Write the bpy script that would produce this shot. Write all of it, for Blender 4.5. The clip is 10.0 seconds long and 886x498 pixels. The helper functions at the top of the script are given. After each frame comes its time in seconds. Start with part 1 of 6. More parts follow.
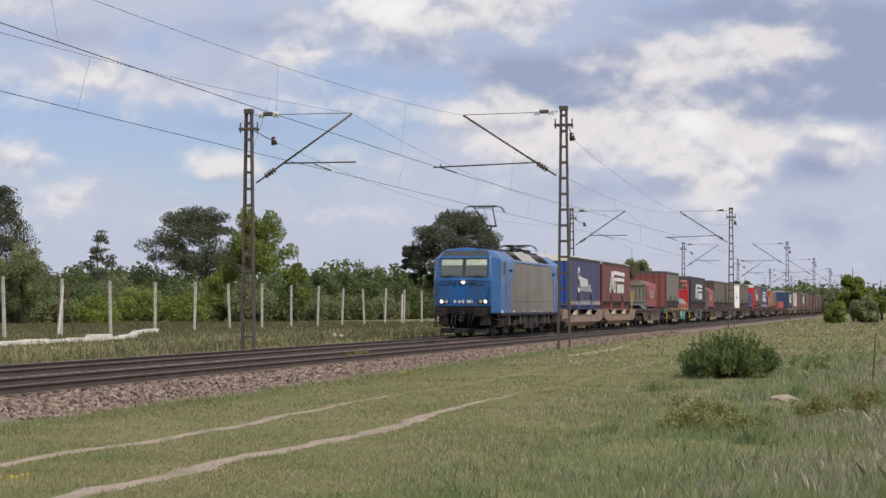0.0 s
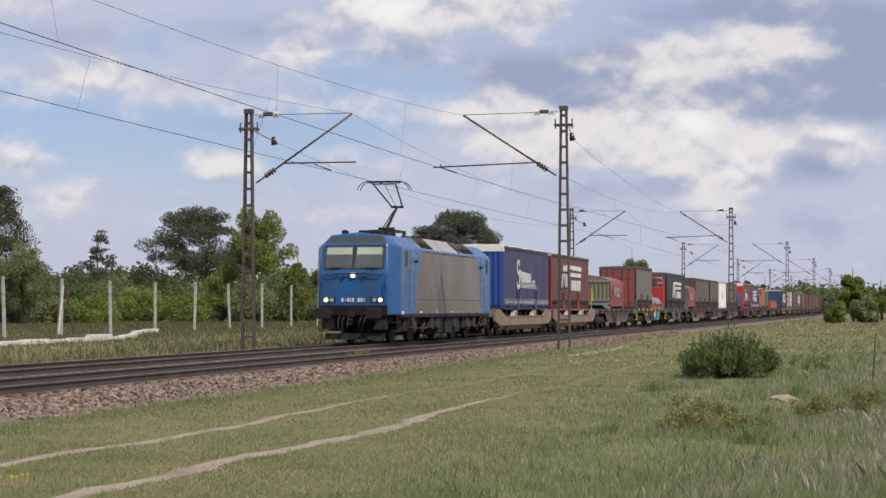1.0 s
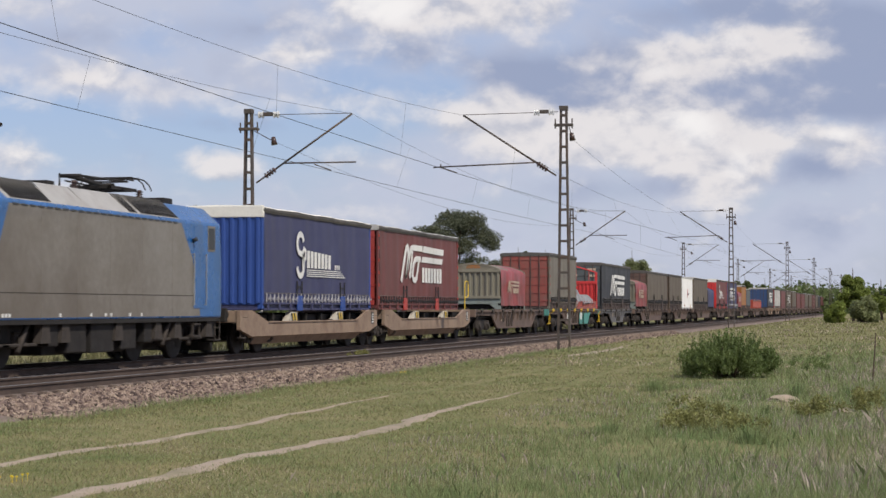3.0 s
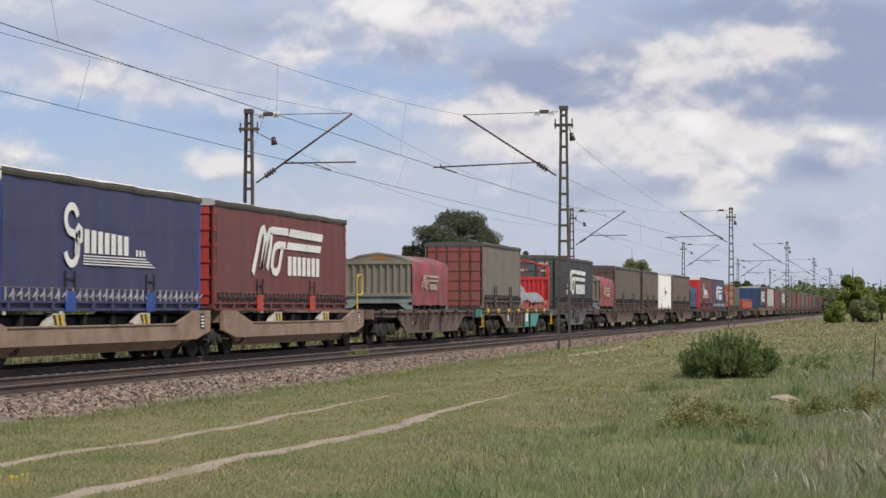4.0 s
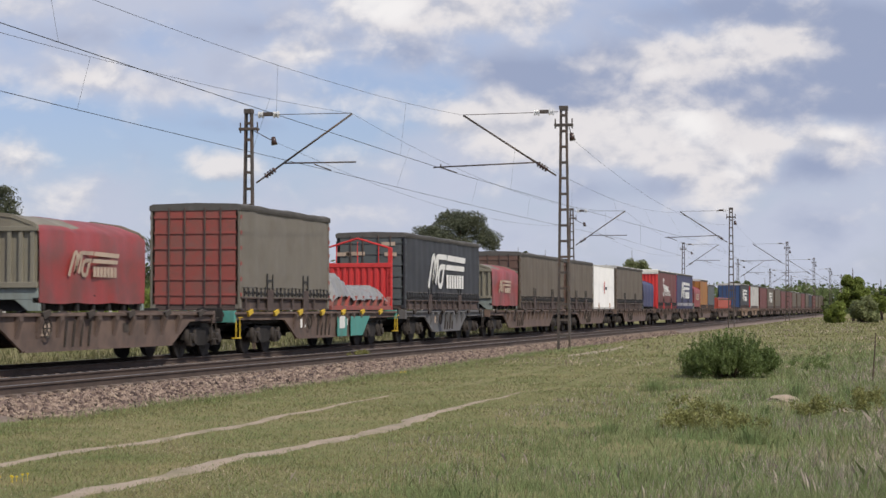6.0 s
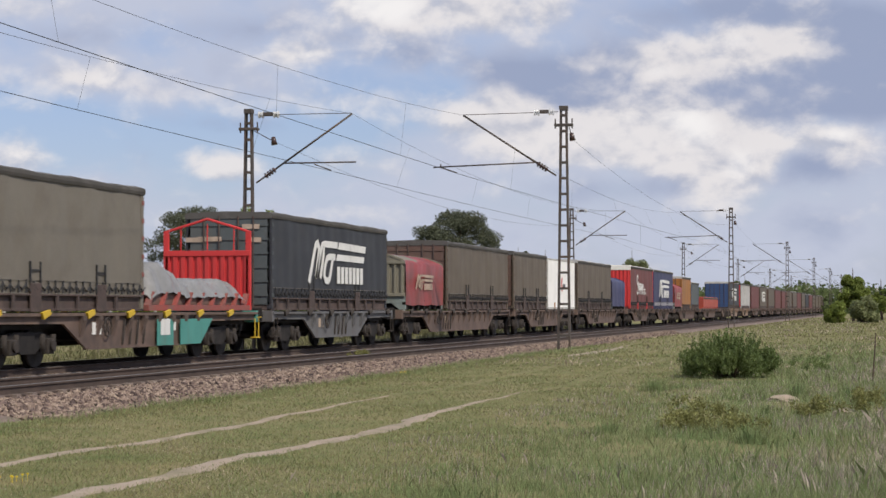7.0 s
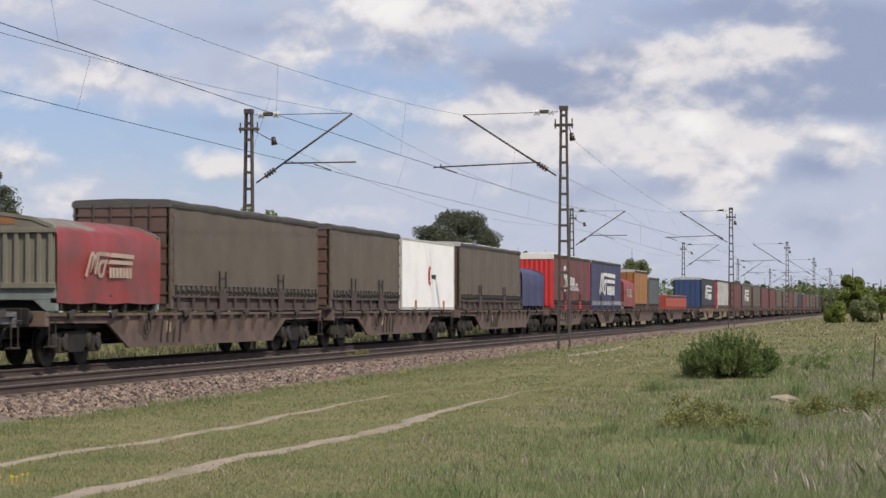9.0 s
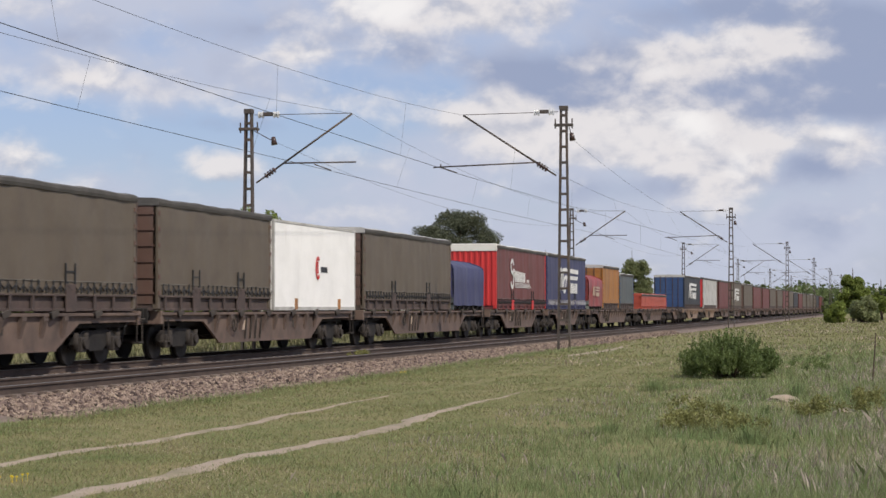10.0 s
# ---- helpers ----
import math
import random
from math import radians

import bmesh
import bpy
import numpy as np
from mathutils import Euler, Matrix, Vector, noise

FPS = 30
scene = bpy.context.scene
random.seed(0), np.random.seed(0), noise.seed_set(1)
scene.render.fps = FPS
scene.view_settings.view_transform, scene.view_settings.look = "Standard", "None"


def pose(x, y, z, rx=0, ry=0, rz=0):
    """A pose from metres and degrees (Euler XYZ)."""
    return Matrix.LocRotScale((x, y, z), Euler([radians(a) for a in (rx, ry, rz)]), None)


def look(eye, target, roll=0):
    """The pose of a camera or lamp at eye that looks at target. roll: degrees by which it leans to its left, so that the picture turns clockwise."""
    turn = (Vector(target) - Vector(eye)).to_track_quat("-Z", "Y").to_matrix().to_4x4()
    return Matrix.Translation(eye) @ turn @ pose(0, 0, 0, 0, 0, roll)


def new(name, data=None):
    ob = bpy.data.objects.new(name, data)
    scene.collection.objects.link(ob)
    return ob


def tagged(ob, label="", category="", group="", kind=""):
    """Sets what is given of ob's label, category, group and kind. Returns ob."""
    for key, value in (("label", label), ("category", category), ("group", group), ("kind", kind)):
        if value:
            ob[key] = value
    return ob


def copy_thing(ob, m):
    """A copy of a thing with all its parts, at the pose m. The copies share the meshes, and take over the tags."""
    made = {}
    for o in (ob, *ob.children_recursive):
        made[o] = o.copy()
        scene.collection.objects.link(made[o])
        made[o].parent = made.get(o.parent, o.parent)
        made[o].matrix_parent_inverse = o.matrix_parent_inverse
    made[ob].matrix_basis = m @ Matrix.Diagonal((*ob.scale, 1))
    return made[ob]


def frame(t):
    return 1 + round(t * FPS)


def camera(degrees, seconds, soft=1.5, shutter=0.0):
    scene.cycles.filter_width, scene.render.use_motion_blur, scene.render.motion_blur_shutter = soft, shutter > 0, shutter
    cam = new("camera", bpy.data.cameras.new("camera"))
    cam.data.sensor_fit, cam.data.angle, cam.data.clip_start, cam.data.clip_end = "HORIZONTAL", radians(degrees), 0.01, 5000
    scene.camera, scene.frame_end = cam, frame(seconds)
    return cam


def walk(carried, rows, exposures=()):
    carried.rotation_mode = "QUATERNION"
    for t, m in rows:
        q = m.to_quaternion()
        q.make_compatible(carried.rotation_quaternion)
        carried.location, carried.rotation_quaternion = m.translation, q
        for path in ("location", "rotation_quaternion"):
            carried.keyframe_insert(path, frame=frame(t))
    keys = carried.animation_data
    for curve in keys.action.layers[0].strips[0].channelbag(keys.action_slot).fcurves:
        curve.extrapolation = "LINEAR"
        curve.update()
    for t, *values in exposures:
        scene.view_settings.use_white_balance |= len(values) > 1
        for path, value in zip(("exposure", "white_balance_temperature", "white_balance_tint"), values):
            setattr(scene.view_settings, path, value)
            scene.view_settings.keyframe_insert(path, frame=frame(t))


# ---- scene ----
# ---- camera: a tripod beside the line, held still ----
cam = camera(24.93, 10.0, soft=1.5, shutter=0.15)
EYE = (0.0, 0.0, 1.236)
YAW, PITCH = radians(12.73), radians(1.68)
AIM = (math.cos(YAW) * math.cos(PITCH), math.sin(YAW) * math.cos(PITCH), 1.236 + math.sin(PITCH))
walk(cam, [(0.0, look(EYE, AIM)), (10.0, look(EYE, AIM))])

# ---- world, sun and exposure ----
SUN_EL, SUN_AZ = 48.0, -128.0      # degrees; azimuth counted from +x (along the line) to +y


def node(tree, kind, **values):
    n = tree.nodes.new(kind)
    for key, value in values.items():
        if key.startswith("in_"):
            slot = key[3:]
            n.inputs[int(slot) if slot.isdigit() else slot].default_value = value
        else:
            setattr(n, key, value)
    return n


def sky():
    world = bpy.data.worlds.new("sky")
    scene.world = world
    world.use_nodes = True
    tree = world.node_tree
    tree.nodes.clear()
    link = tree.links.new
    out = node(tree, "ShaderNodeOutputWorld")
    air = node(tree, "ShaderNodeTexSky", sky_type="NISHITA", sun_disc=False, sun_elevation=radians(SUN_EL),
               sun_rotation=radians(90 - SUN_AZ), air_density=1.0, dust_density=0.4)
    clear = node(tree, "ShaderNodeMix", data_type="RGBA", blend_type="MULTIPLY", in_0=1.0)
    link(air.outputs[0], clear.inputs[6])
    clear.inputs[7].default_value = (0.078, 0.081, 0.105, 1)
    coord = node(tree, "ShaderNodeTexCoord")
    sep = node(tree, "ShaderNodeSeparateXYZ")
    link(coord.outputs["Generated"], sep.inputs[0])

    def calc(op, a, b=None, c=None, clamp=False):
        m = node(tree, "ShaderNodeMath", operation=op, use_clamp=clamp)
        for i, v in enumerate((a, b, c)):
            if v is None:
                continue
            if isinstance(v, (int, float)):
                m.inputs[i].default_value = v
            else:
                link(v, m.inputs[i])
        return m.outputs[0]

    az = calc("MULTIPLY", calc("ARCTAN2", sep.outputs[1], sep.outputs[0]), 57.29578)
    el = calc("MULTIPLY", calc("ARCSINE", sep.outputs[2]), 57.29578)

    def billow(lift, scale, detail, rough, seed):
        v = node(tree, "ShaderNodeCombineXYZ")
        link(calc("MULTIPLY", az, 0.7), v.inputs[0])
        link(calc("ADD", el, lift), v.inputs[1])
        v.inputs[2].default_value = seed
        n = node(tree, "ShaderNodeTexNoise", noise_dimensions="3D", in_Scale=scale, in_Detail=detail, in_Roughness=rough, in_Distortion=0.15)
        link(v.outputs[0], n.inputs["Vector"])
        return n.outputs[0]

    def smooth(v, a, b, c, d):
        m = node(tree, "ShaderNodeMapRange", interpolation_type="SMOOTHSTEP")
        link(v, m.inputs[0])
        for i, x in enumerate((a, b, c, d)):
            m.inputs[i + 1].default_value = x
        return m.outputs[0]

    # great cloud masses: azimuth, elevation, half width, half height, weight
    def mass(rows):
        total = None
        for a, e, w, h, k in rows:
            dx = calc("MULTIPLY", calc("SUBTRACT", az, a), 0.72 / w)
            dy = calc("MULTIPLY", calc("SUBTRACT", el, e), 0.72 / h)
            r = calc("ADD", calc("MULTIPLY", dx, dx), calc("MULTIPLY", dy, dy))
            g = calc("MULTIPLY", calc("POWER", 2.718, calc("MULTIPLY", r, -1.0)), k)
            total = g if total is None else calc("ADD", total, g)
        return total

    def blend(amount, under, over):
        m = node(tree, "ShaderNodeMix", data_type="RGBA")
        link(amount, m.inputs[0])
        for slot, c in ((6, under), (7, over)):
            if isinstance(c, tuple):
                m.inputs[slot].default_value = (*c, 1)
            else:
                link(c, m.inputs[slot])
        return m.outputs[2]

    broad = billow(0, 0.22, 4, 0.5, 8.0)
    mid = billow(0, 0.55, 6, 0.5, 3.0)
    puff = billow(0, 0.95, 7, 0.54, 21.0)
    puff_up = billow(0.32, 0.95, 5, 0.52, 21.0)
    low = smooth(el, -1.0, 7.0, 1.0, 0.0)
    air_colour = blend(calc("MULTIPLY_ADD", low, 0.42, 0.22), clear.outputs[2], (0.40, 0.455, 0.61))
    # thin milky veil with blue gaps
    thin = smooth(calc("ADD", calc("ADD", calc("MULTIPLY", mid, 0.7), calc("MULTIPLY", broad, 0.5)), mass(GAPS)), 0.30, 0.72, 0.0, 0.95)
    colour = blend(thin, air_colour, (0.535, 0.57, 0.695))
    # flat grey-blue bases
    shade = smooth(calc("ADD", calc("ADD", mass(BASES), calc("MULTIPLY", calc("SUBTRACT", mid, 0.5), 1.5)), calc("MULTIPLY", calc("SUBTRACT", broad, 0.5), 1.0)), 0.0, 0.85, 0.0, 0.88)
    colour = blend(shade, colour, (0.30, 0.355, 0.515))
    # heaped sunlit cumulus
    heap = smooth(calc("ADD", calc("ADD", mass(HEAPS), mass(WISPS)), calc("MULTIPLY", calc("SUBTRACT", puff, 0.5), 2.1)), 0.06, 1.08, 0.0, 0.88)
    relief = smooth(calc("ADD", calc("SUBTRACT", puff, puff_up), calc("MULTIPLY", heap, 0.08)), -0.2, 0.16, 0.0, 1.0)
    colour = blend(heap, colour, blend(relief, (0.50, 0.515, 0.595), (0.83, 0.79, 0.785)))
    # the whitest crests
    crest = smooth(calc("ADD", mass(CRESTS), calc("MULTIPLY", calc("SUBTRACT", puff, 0.5), 1.2)), 0.3, 1.05, 0.0, 0.8)
    colour = blend(crest, colour, (0.93, 0.905, 0.90))
    back = node(tree, "ShaderNodeBackground")
    link(colour, back.inputs[0])
    link(back.outputs[0], out.inputs[0])


# cloud masses: azimuth, elevation, half width, half height, weight
GAPS = [(20.0, 4.5, 3.08, 0.89, -0.35), (24.4, 5.2, 1.78, 0.62, -0.3), (16.3, 4.8, 1.78, 0.57, -0.22), (8.9, 3.2, 1.46, 0.49, -0.1), (22.9, 8.6, 1.94, 0.4, 0.15),
        (14.1, 3.5, 8.1, 0.97, 0.1), (2.9, 2.0, 4.86, 0.97, 0.12)]
BASES = [(3.0, 2.6, 6.0, 0.9, 0.22), (1.5, 6.6, 2.4, 0.9, 0.5), (4.0, 6.2, 3.73, 0.62, 1.0), (1.3, 7.3, 1.78, 0.97, 0.95), (8.4, 6.1, 1.46, 0.57, 0.7), (4.6, 8.4, 1.78, 0.39, 0.75), (10.4, 6.7, 2.11, 0.57, 0.55),
         (14.1, 7.3, 1.3, 0.42, 0.55), (17.6, 7.9, 2.27, 0.36, 0.4), (23.5, 7.6, 2.43, 0.36, 0.3), (2.2, 4.0, 0.97, 0.36, 0.6), (6.8, 3.4, 2.75, 0.29, 0.35),
         (18.6, 5.2, 1.46, 0.29, 0.25), (7.3, 7.8, 1.13, 0.65, 0.3)]
HEAPS = [(7.2, 5.1, 2.43, 0.62, 1.05), (5.8, 4.4, 0.89, 0.73, 0.8), (10.4, 5.2, 1.38, 0.57, 0.75), (11.8, 5.5, 0.97, 0.49, 0.6), (9.2, 4.4, 2.11, 0.45, 0.6),
         (4.1, 4.0, 0.78, 0.84, 1.0), (3.8, 4.6, 1.13, 0.36, 0.6), (1.5, 4.6, 0.97, 0.39, 0.95), (4.6, 7.4, 1.54, 0.49, 0.95), (6.1, 6.8, 1.3, 0.49, 0.9),
         (2.9, 7.6, 0.81, 0.45, 0.7), (14.2, 8.5, 1.78, 0.62, 1.0), (12.0, 8.3, 1.94, 0.55, 0.6), (16.4, 7.2, 1.13, 0.29, 0.85), (22.4, 6.5, 1.78, 0.49, 0.85),
         (24.7, 4.1, 0.89, 0.42, 0.85), (23.5, 3.1, 0.97, 0.36, 0.6), (20.0, 4.4, 0.45, 0.26, 0.5), (18.9, 4.0, 0.89, 0.32, 0.5)]
CRESTS = [(14.4, 8.6, 1.13, 0.45, 1.0), (5.7, 5.0, 0.58, 0.55, 0.75), (7.2, 5.4, 1.46, 0.26, 0.5), (4.3, 3.9, 0.42, 0.55, 0.75), (1.5, 4.8, 0.49, 0.23, 0.8),
          (4.7, 7.5, 0.97, 0.29, 0.55), (6.4, 6.7, 0.73, 0.29, 0.5), (16.3, 7.2, 0.65, 0.16, 0.7), (22.1, 6.5, 0.81, 0.32, 0.5), (24.7, 4.2, 0.49, 0.23, 0.55),
          (23.6, 3.0, 0.57, 0.23, 0.35)]
WISPS = [(18.9, 4.0, 0.89, 0.32, 0.5), (15.4, 4.0, 1.3, 0.36, 0.45), (16.2, 5.9, 1.94, 0.36, 0.6), (24.6, 8.3, 1.46, 0.36, 0.5), (10.0, 8.3, 0.97, 0.49, 0.45),
         (4.9, 3.2, 0.97, 0.4, 0.4), (15.7, 2.7, 0.97, 0.29, 0.3), (2.9, 3.2, 0.45, 0.39, -0.5), (2.9, 4.1, 0.36, 0.49, -0.5)]
sky()
sun = new("sun", bpy.data.lights.new("sun", "SUN"))
sun.data.energy, sun.data.angle, sun.data.color = 3.95, radians(1.5), (1.0, 0.92, 0.80)
sun.matrix_world = look((math.cos(radians(SUN_AZ)) * math.cos(radians(SUN_EL)), math.sin(radians(SUN_AZ)) * math.cos(radians(SUN_EL)),
                         math.sin(radians(SUN_EL))), (0, 0, 0))
scene.view_settings.exposure = 0.0

# ---- materials ----


def material(name, a, b=None, rough=0.7, metal=0.0, scale=3.0, fine=40.0, bump=0.15, dirt=None, dirt_amount=0.0, dirt_scale=1.2,
             streak=False, by_piece=0.0, by_object=0.0, sheen=0.5):
    """Two tones mixed by a broad and a fine noise, an optional layer of dirt, fine relief."""
    m = bpy.data.materials.new(name)
    m.use_nodes = True
    tree = m.node_tree
    link = tree.links.new
    bsdf = tree.nodes["Principled BSDF"]
    b = b or tuple(c * 0.78 for c in a)
    coord = node(tree, "ShaderNodeTexCoord")
    n1 = node(tree, "ShaderNodeTexNoise", in_Scale=scale, in_Detail=5.0, in_Roughness=0.6)
    n2 = node(tree, "ShaderNodeTexNoise", in_Scale=fine, in_Detail=3.0, in_Roughness=0.6)
    for n in (n1, n2):
        link(coord.outputs["Object"], n.inputs["Vector"])
    add = node(tree, "ShaderNodeMath", operation="MULTIPLY_ADD", in_1=0.45)
    link(n2.outputs[0], add.inputs[0])
    half = node(tree, "ShaderNodeMath", operation="MULTIPLY_ADD", in_1=0.75, in_2=-0.1)
    link(n1.outputs[0], half.inputs[0])
    link(half.outputs[0], add.inputs[2])
    ramp = node(tree, "ShaderNodeMapRange", in_1=0.32, in_2=0.68)
    link(add.outputs[0], ramp.inputs[0])
    mix = node(tree, "ShaderNodeMix", data_type="RGBA")
    link(ramp.outputs[0], mix.inputs[0])
    mix.inputs[6].default_value, mix.inputs[7].default_value = (*a, 1), (*b, 1)
    colour = mix.outputs[2]
    if dirt:
        n3 = node(tree, "ShaderNodeTexNoise", in_Scale=dirt_scale, in_Detail=6.0, in_Roughness=0.65)
        if streak:
            stretch = node(tree, "ShaderNodeMapping")
            stretch.inputs["Scale"].default_value = (1.0, 1.0, 0.12)
            link(coord.outputs["Object"], stretch.inputs[0])
            link(stretch.outputs[0], n3.inputs["Vector"])
        else:
            link(coord.outputs["Object"], n3.inputs["Vector"])
        r3 = node(tree, "ShaderNodeMapRange", in_1=0.62 - 0.35 * dirt_amount, in_2=0.78 - 0.2 * dirt_amount)
        link(n3.outputs[0], r3.inputs[0])
        amount = node(tree, "ShaderNodeMath", operation="MULTIPLY", in_1=min(1.0, 0.45 + 0.5 * dirt_amount))
        link(r3.outputs[0], amount.inputs[0])
        mud = node(tree, "ShaderNodeMix", data_type="RGBA")
        link(amount.outputs[0], mud.inputs[0])
        link(colour, mud.inputs[6])
        mud.inputs[7].default_value = (*dirt, 1)
        colour = mud.outputs[2]
    if by_piece or by_object:
        if by_piece:
            rnd = node(tree, "ShaderNodeNewGeometry").outputs["Random Per Island"]
        else:
            rnd = node(tree, "ShaderNodeObjectInfo").outputs["Random"]
        amount = by_piece or by_object
        val = node(tree, "ShaderNodeMapRange", in_3=1 - amount, in_4=1 + amount)
        link(rnd, val.inputs[0])
        hsv = node(tree, "ShaderNodeHueSaturation")
        link(val.outputs[0], hsv.inputs["Value"])
        hue = node(tree, "ShaderNodeMapRange", in_3=0.5 - 0.03 * amount, in_4=0.5 + 0.03 * amount)
        link(rnd, hue.inputs[0])
        link(hue.outputs[0], hsv.inputs["Hue"])
        link(colour, hsv.inputs["Color"])
        colour = hsv.outputs[0]
    link(colour, bsdf.inputs["Base Color"])
    bsdf.inputs["Metallic"].default_value = metal
    bsdf.inputs["Specular IOR Level"].default_value = sheen
    r = node(tree, "ShaderNodeMapRange", in_3=max(0.02, rough - 0.12), in_4=min(1.0, rough + 0.12))
    link(n1.outputs[0], r.inputs[0])
    link(r.outputs[0], bsdf.inputs["Roughness"])
    if bump:
        bp = node(tree, "ShaderNodeBump", in_Strength=bump, in_Distance=0.01)
        link(n2.outputs[0], bp.inputs["Height"])
        link(bp.outputs[0], bsdf.inputs["Normal"])
    return m


def leafy(name, a, b, through_light=0.35, scale=0.6, fine=6.0, spread=0.28):
    m = material(name, a, b, rough=0.6, scale=scale, fine=fine, bump=0.0, by_piece=spread, sheen=0.25)
    tree = m.node_tree
    bsdf = tree.nodes["Principled BSDF"]
    colour = bsdf.inputs["Base Color"].links[0].from_socket
    out = tree.nodes["Material Output"]
    trans = node(tree, "ShaderNodeBsdfTranslucent")
    tree.links.new(colour, trans.inputs[0])
    mix = node(tree, "ShaderNodeMixShader", in_0=through_light)
    tree.links.new(bsdf.outputs[0], mix.inputs[1])
    tree.links.new(trans.outputs[0], mix.inputs[2])
    tree.links.new(mix.outputs[0], out.inputs[0])
    return m


def glowing(name, colour, strength):
    m = bpy.data.materials.new(name)
    m.use_nodes = True
    bsdf = m.node_tree.nodes["Principled BSDF"]
    bsdf.inputs["Base Color"].default_value = (*colour, 1)
    bsdf.inputs["Emission Color"].default_value = (*colour, 1)
    bsdf.inputs["Emission Strength"].default_value = strength
    return m


def glass(name, tint):
    m = bpy.data.materials.new(name)
    m.use_nodes = True
    bsdf = m.node_tree.nodes["Principled BSDF"]
    bsdf.inputs["Base Color"].default_value = (*tint, 1)
    bsdf.inputs["Roughness"].default_value = 0.05
    bsdf.inputs["Transmission Weight"].default_value = 1.0
    bsdf.inputs["IOR"].default_value = 1.5
    return m


STEEL = material("weathered_mast_steel", (0.10, 0.085, 0.075), (0.06, 0.05, 0.045), 0.7, 0.2, 2.0, 30.0, 0.1, (0.14, 0.08, 0.05), 0.4)
RAIL_SIDE = material("rusty_rail", (0.085, 0.058, 0.046), (0.05, 0.036, 0.03), 0.8, 0.1, 2.0, 60.0, 0.2)
RAIL_TOP = material("worn_rail_head", (0.24, 0.23, 0.22), (0.16, 0.15, 0.14), 0.55, 0.6, 1.0, 30.0, 0.02)
SLEEPER = material("sleeper_concrete", (0.23, 0.18, 0.15), (0.15, 0.12, 0.10), 0.85, 0, 2.0, 40.0, 0.3, by_object=0.25)
BALLAST = material("ballast_bed", (0.21, 0.155, 0.125), (0.11, 0.085, 0.07), 0.95, 0, 6.0, 24.0, 1.0, (0.10, 0.07, 0.055), 0.3)
STONE = material("ballast_stone", (0.215, 0.155, 0.125), (0.14, 0.10, 0.083), 0.9, 0, 4.0, 60.0, 0.2, by_piece=0.8)
WIRE = material("copper_wire_dull", (0.07, 0.075, 0.08), (0.05, 0.055, 0.06), 0.5, 0.5, 2.0, 20.0, 0)
PORCELAIN = material("brown_porcelain", (0.06, 0.035, 0.03), None, 0.25, 0, 6.0, 30.0, 0)
WHITE_PORCELAIN = material("white_porcelain", (0.75, 0.75, 0.74), None, 0.2, 0, 6.0, 30.0, 0)
CONCRETE = material("old_concrete", (0.46, 0.44, 0.41), (0.33, 0.31, 0.28), 0.9, 0, 1.6, 26.0, 0.3, (0.20, 0.19, 0.16), 0.3)
BARK = material("bark", (0.11, 0.075, 0.055), (0.06, 0.045, 0.035), 0.9, 0, 5.0, 30.0, 0.5)
PINE = leafy("pine_needles", (0.125, 0.135, 0.082), (0.07, 0.08, 0.052), 0.3)
LEAF = leafy("spring_leaves", (0.25, 0.30, 0.075), (0.165, 0.205, 0.052), 0.5)
LEAF_DARK = leafy("dark_leaves", (0.155, 0.195, 0.075), (0.095, 0.125, 0.048), 0.42)
LEAF_PALE = leafy("pale_and_hazed_leaves", (0.26, 0.28, 0.14), (0.16, 0.185, 0.085), 0.45)
BROOM = leafy("broom_green", (0.16, 0.205, 0.07), (0.095, 0.135, 0.045), 0.4)
BLADE = leafy("grass_blade", (0.15, 0.185, 0.062), (0.29, 0.25, 0.13), 0.4, 1.1, 5.0, 0.5)
LUSH = leafy("lush_grass", (0.16, 0.235, 0.09), (0.31, 0.32, 0.165), 0.45, 1.2, 5.0, 0.5)
WEED = leafy("yellowish_weed", (0.27, 0.265, 0.10), (0.18, 0.185, 0.07), 0.45)
DRY = leafy("dry_grass", (0.50, 0.42, 0.32), (0.33, 0.265, 0.21), 0.4, 1.5, 6.0, 0.5)
STALK = leafy("grey_dead_stalks", (0.46, 0.395, 0.34), (0.31, 0.255, 0.22), 0.35, 2.0, 7.0, 0.5)
ROUGH = leafy("rough_verge_grass", (0.085, 0.10, 0.04), (0.165, 0.14, 0.075), 0.4, 0.7, 4.0, 0.4)
FLOWER = material("yellow_flower", (0.75, 0.55, 0.03), None, 0.6, 0, 5, 20, 0)


def meadow():
    """Patchy mown grass: green, olive and straw tones in three sizes."""
    m = material("meadow", (0.105, 0.125, 0.045), (0.225, 0.195, 0.10), 0.95, 0, 1.3, 9.0, 1.0, (0.27, 0.215, 0.13), 0.35, 0.4, sheen=0.1)
    return m


MEADOW = meadow()
PATH = material("bare_earth", (0.34, 0.275, 0.21), (0.26, 0.205, 0.155), 0.95, 0, 1.5, 20.0, 0.4, (0.14, 0.14, 0.06), 0.35, 1.5)

# ---- mesh tools ----


def part(name, bm, mat, parent=None, label=""):
    me = bpy.data.meshes.new(name)
    bm.to_mesh(me)
    bm.free()
    for one in (mat if isinstance(mat, (list, tuple)) else [mat]):
        me.materials.append(one)
    ob = new(name, me)
    if parent is not None:
        ob.parent = parent
    if label:
        tagged(ob, label)
    return ob


def again(name, source, parent, m, label=""):
    """Another part on the same mesh."""
    ob = new(name, source.data)
    ob.parent, ob.matrix_basis = parent, m
    if label:
        tagged(ob, label)
    return ob


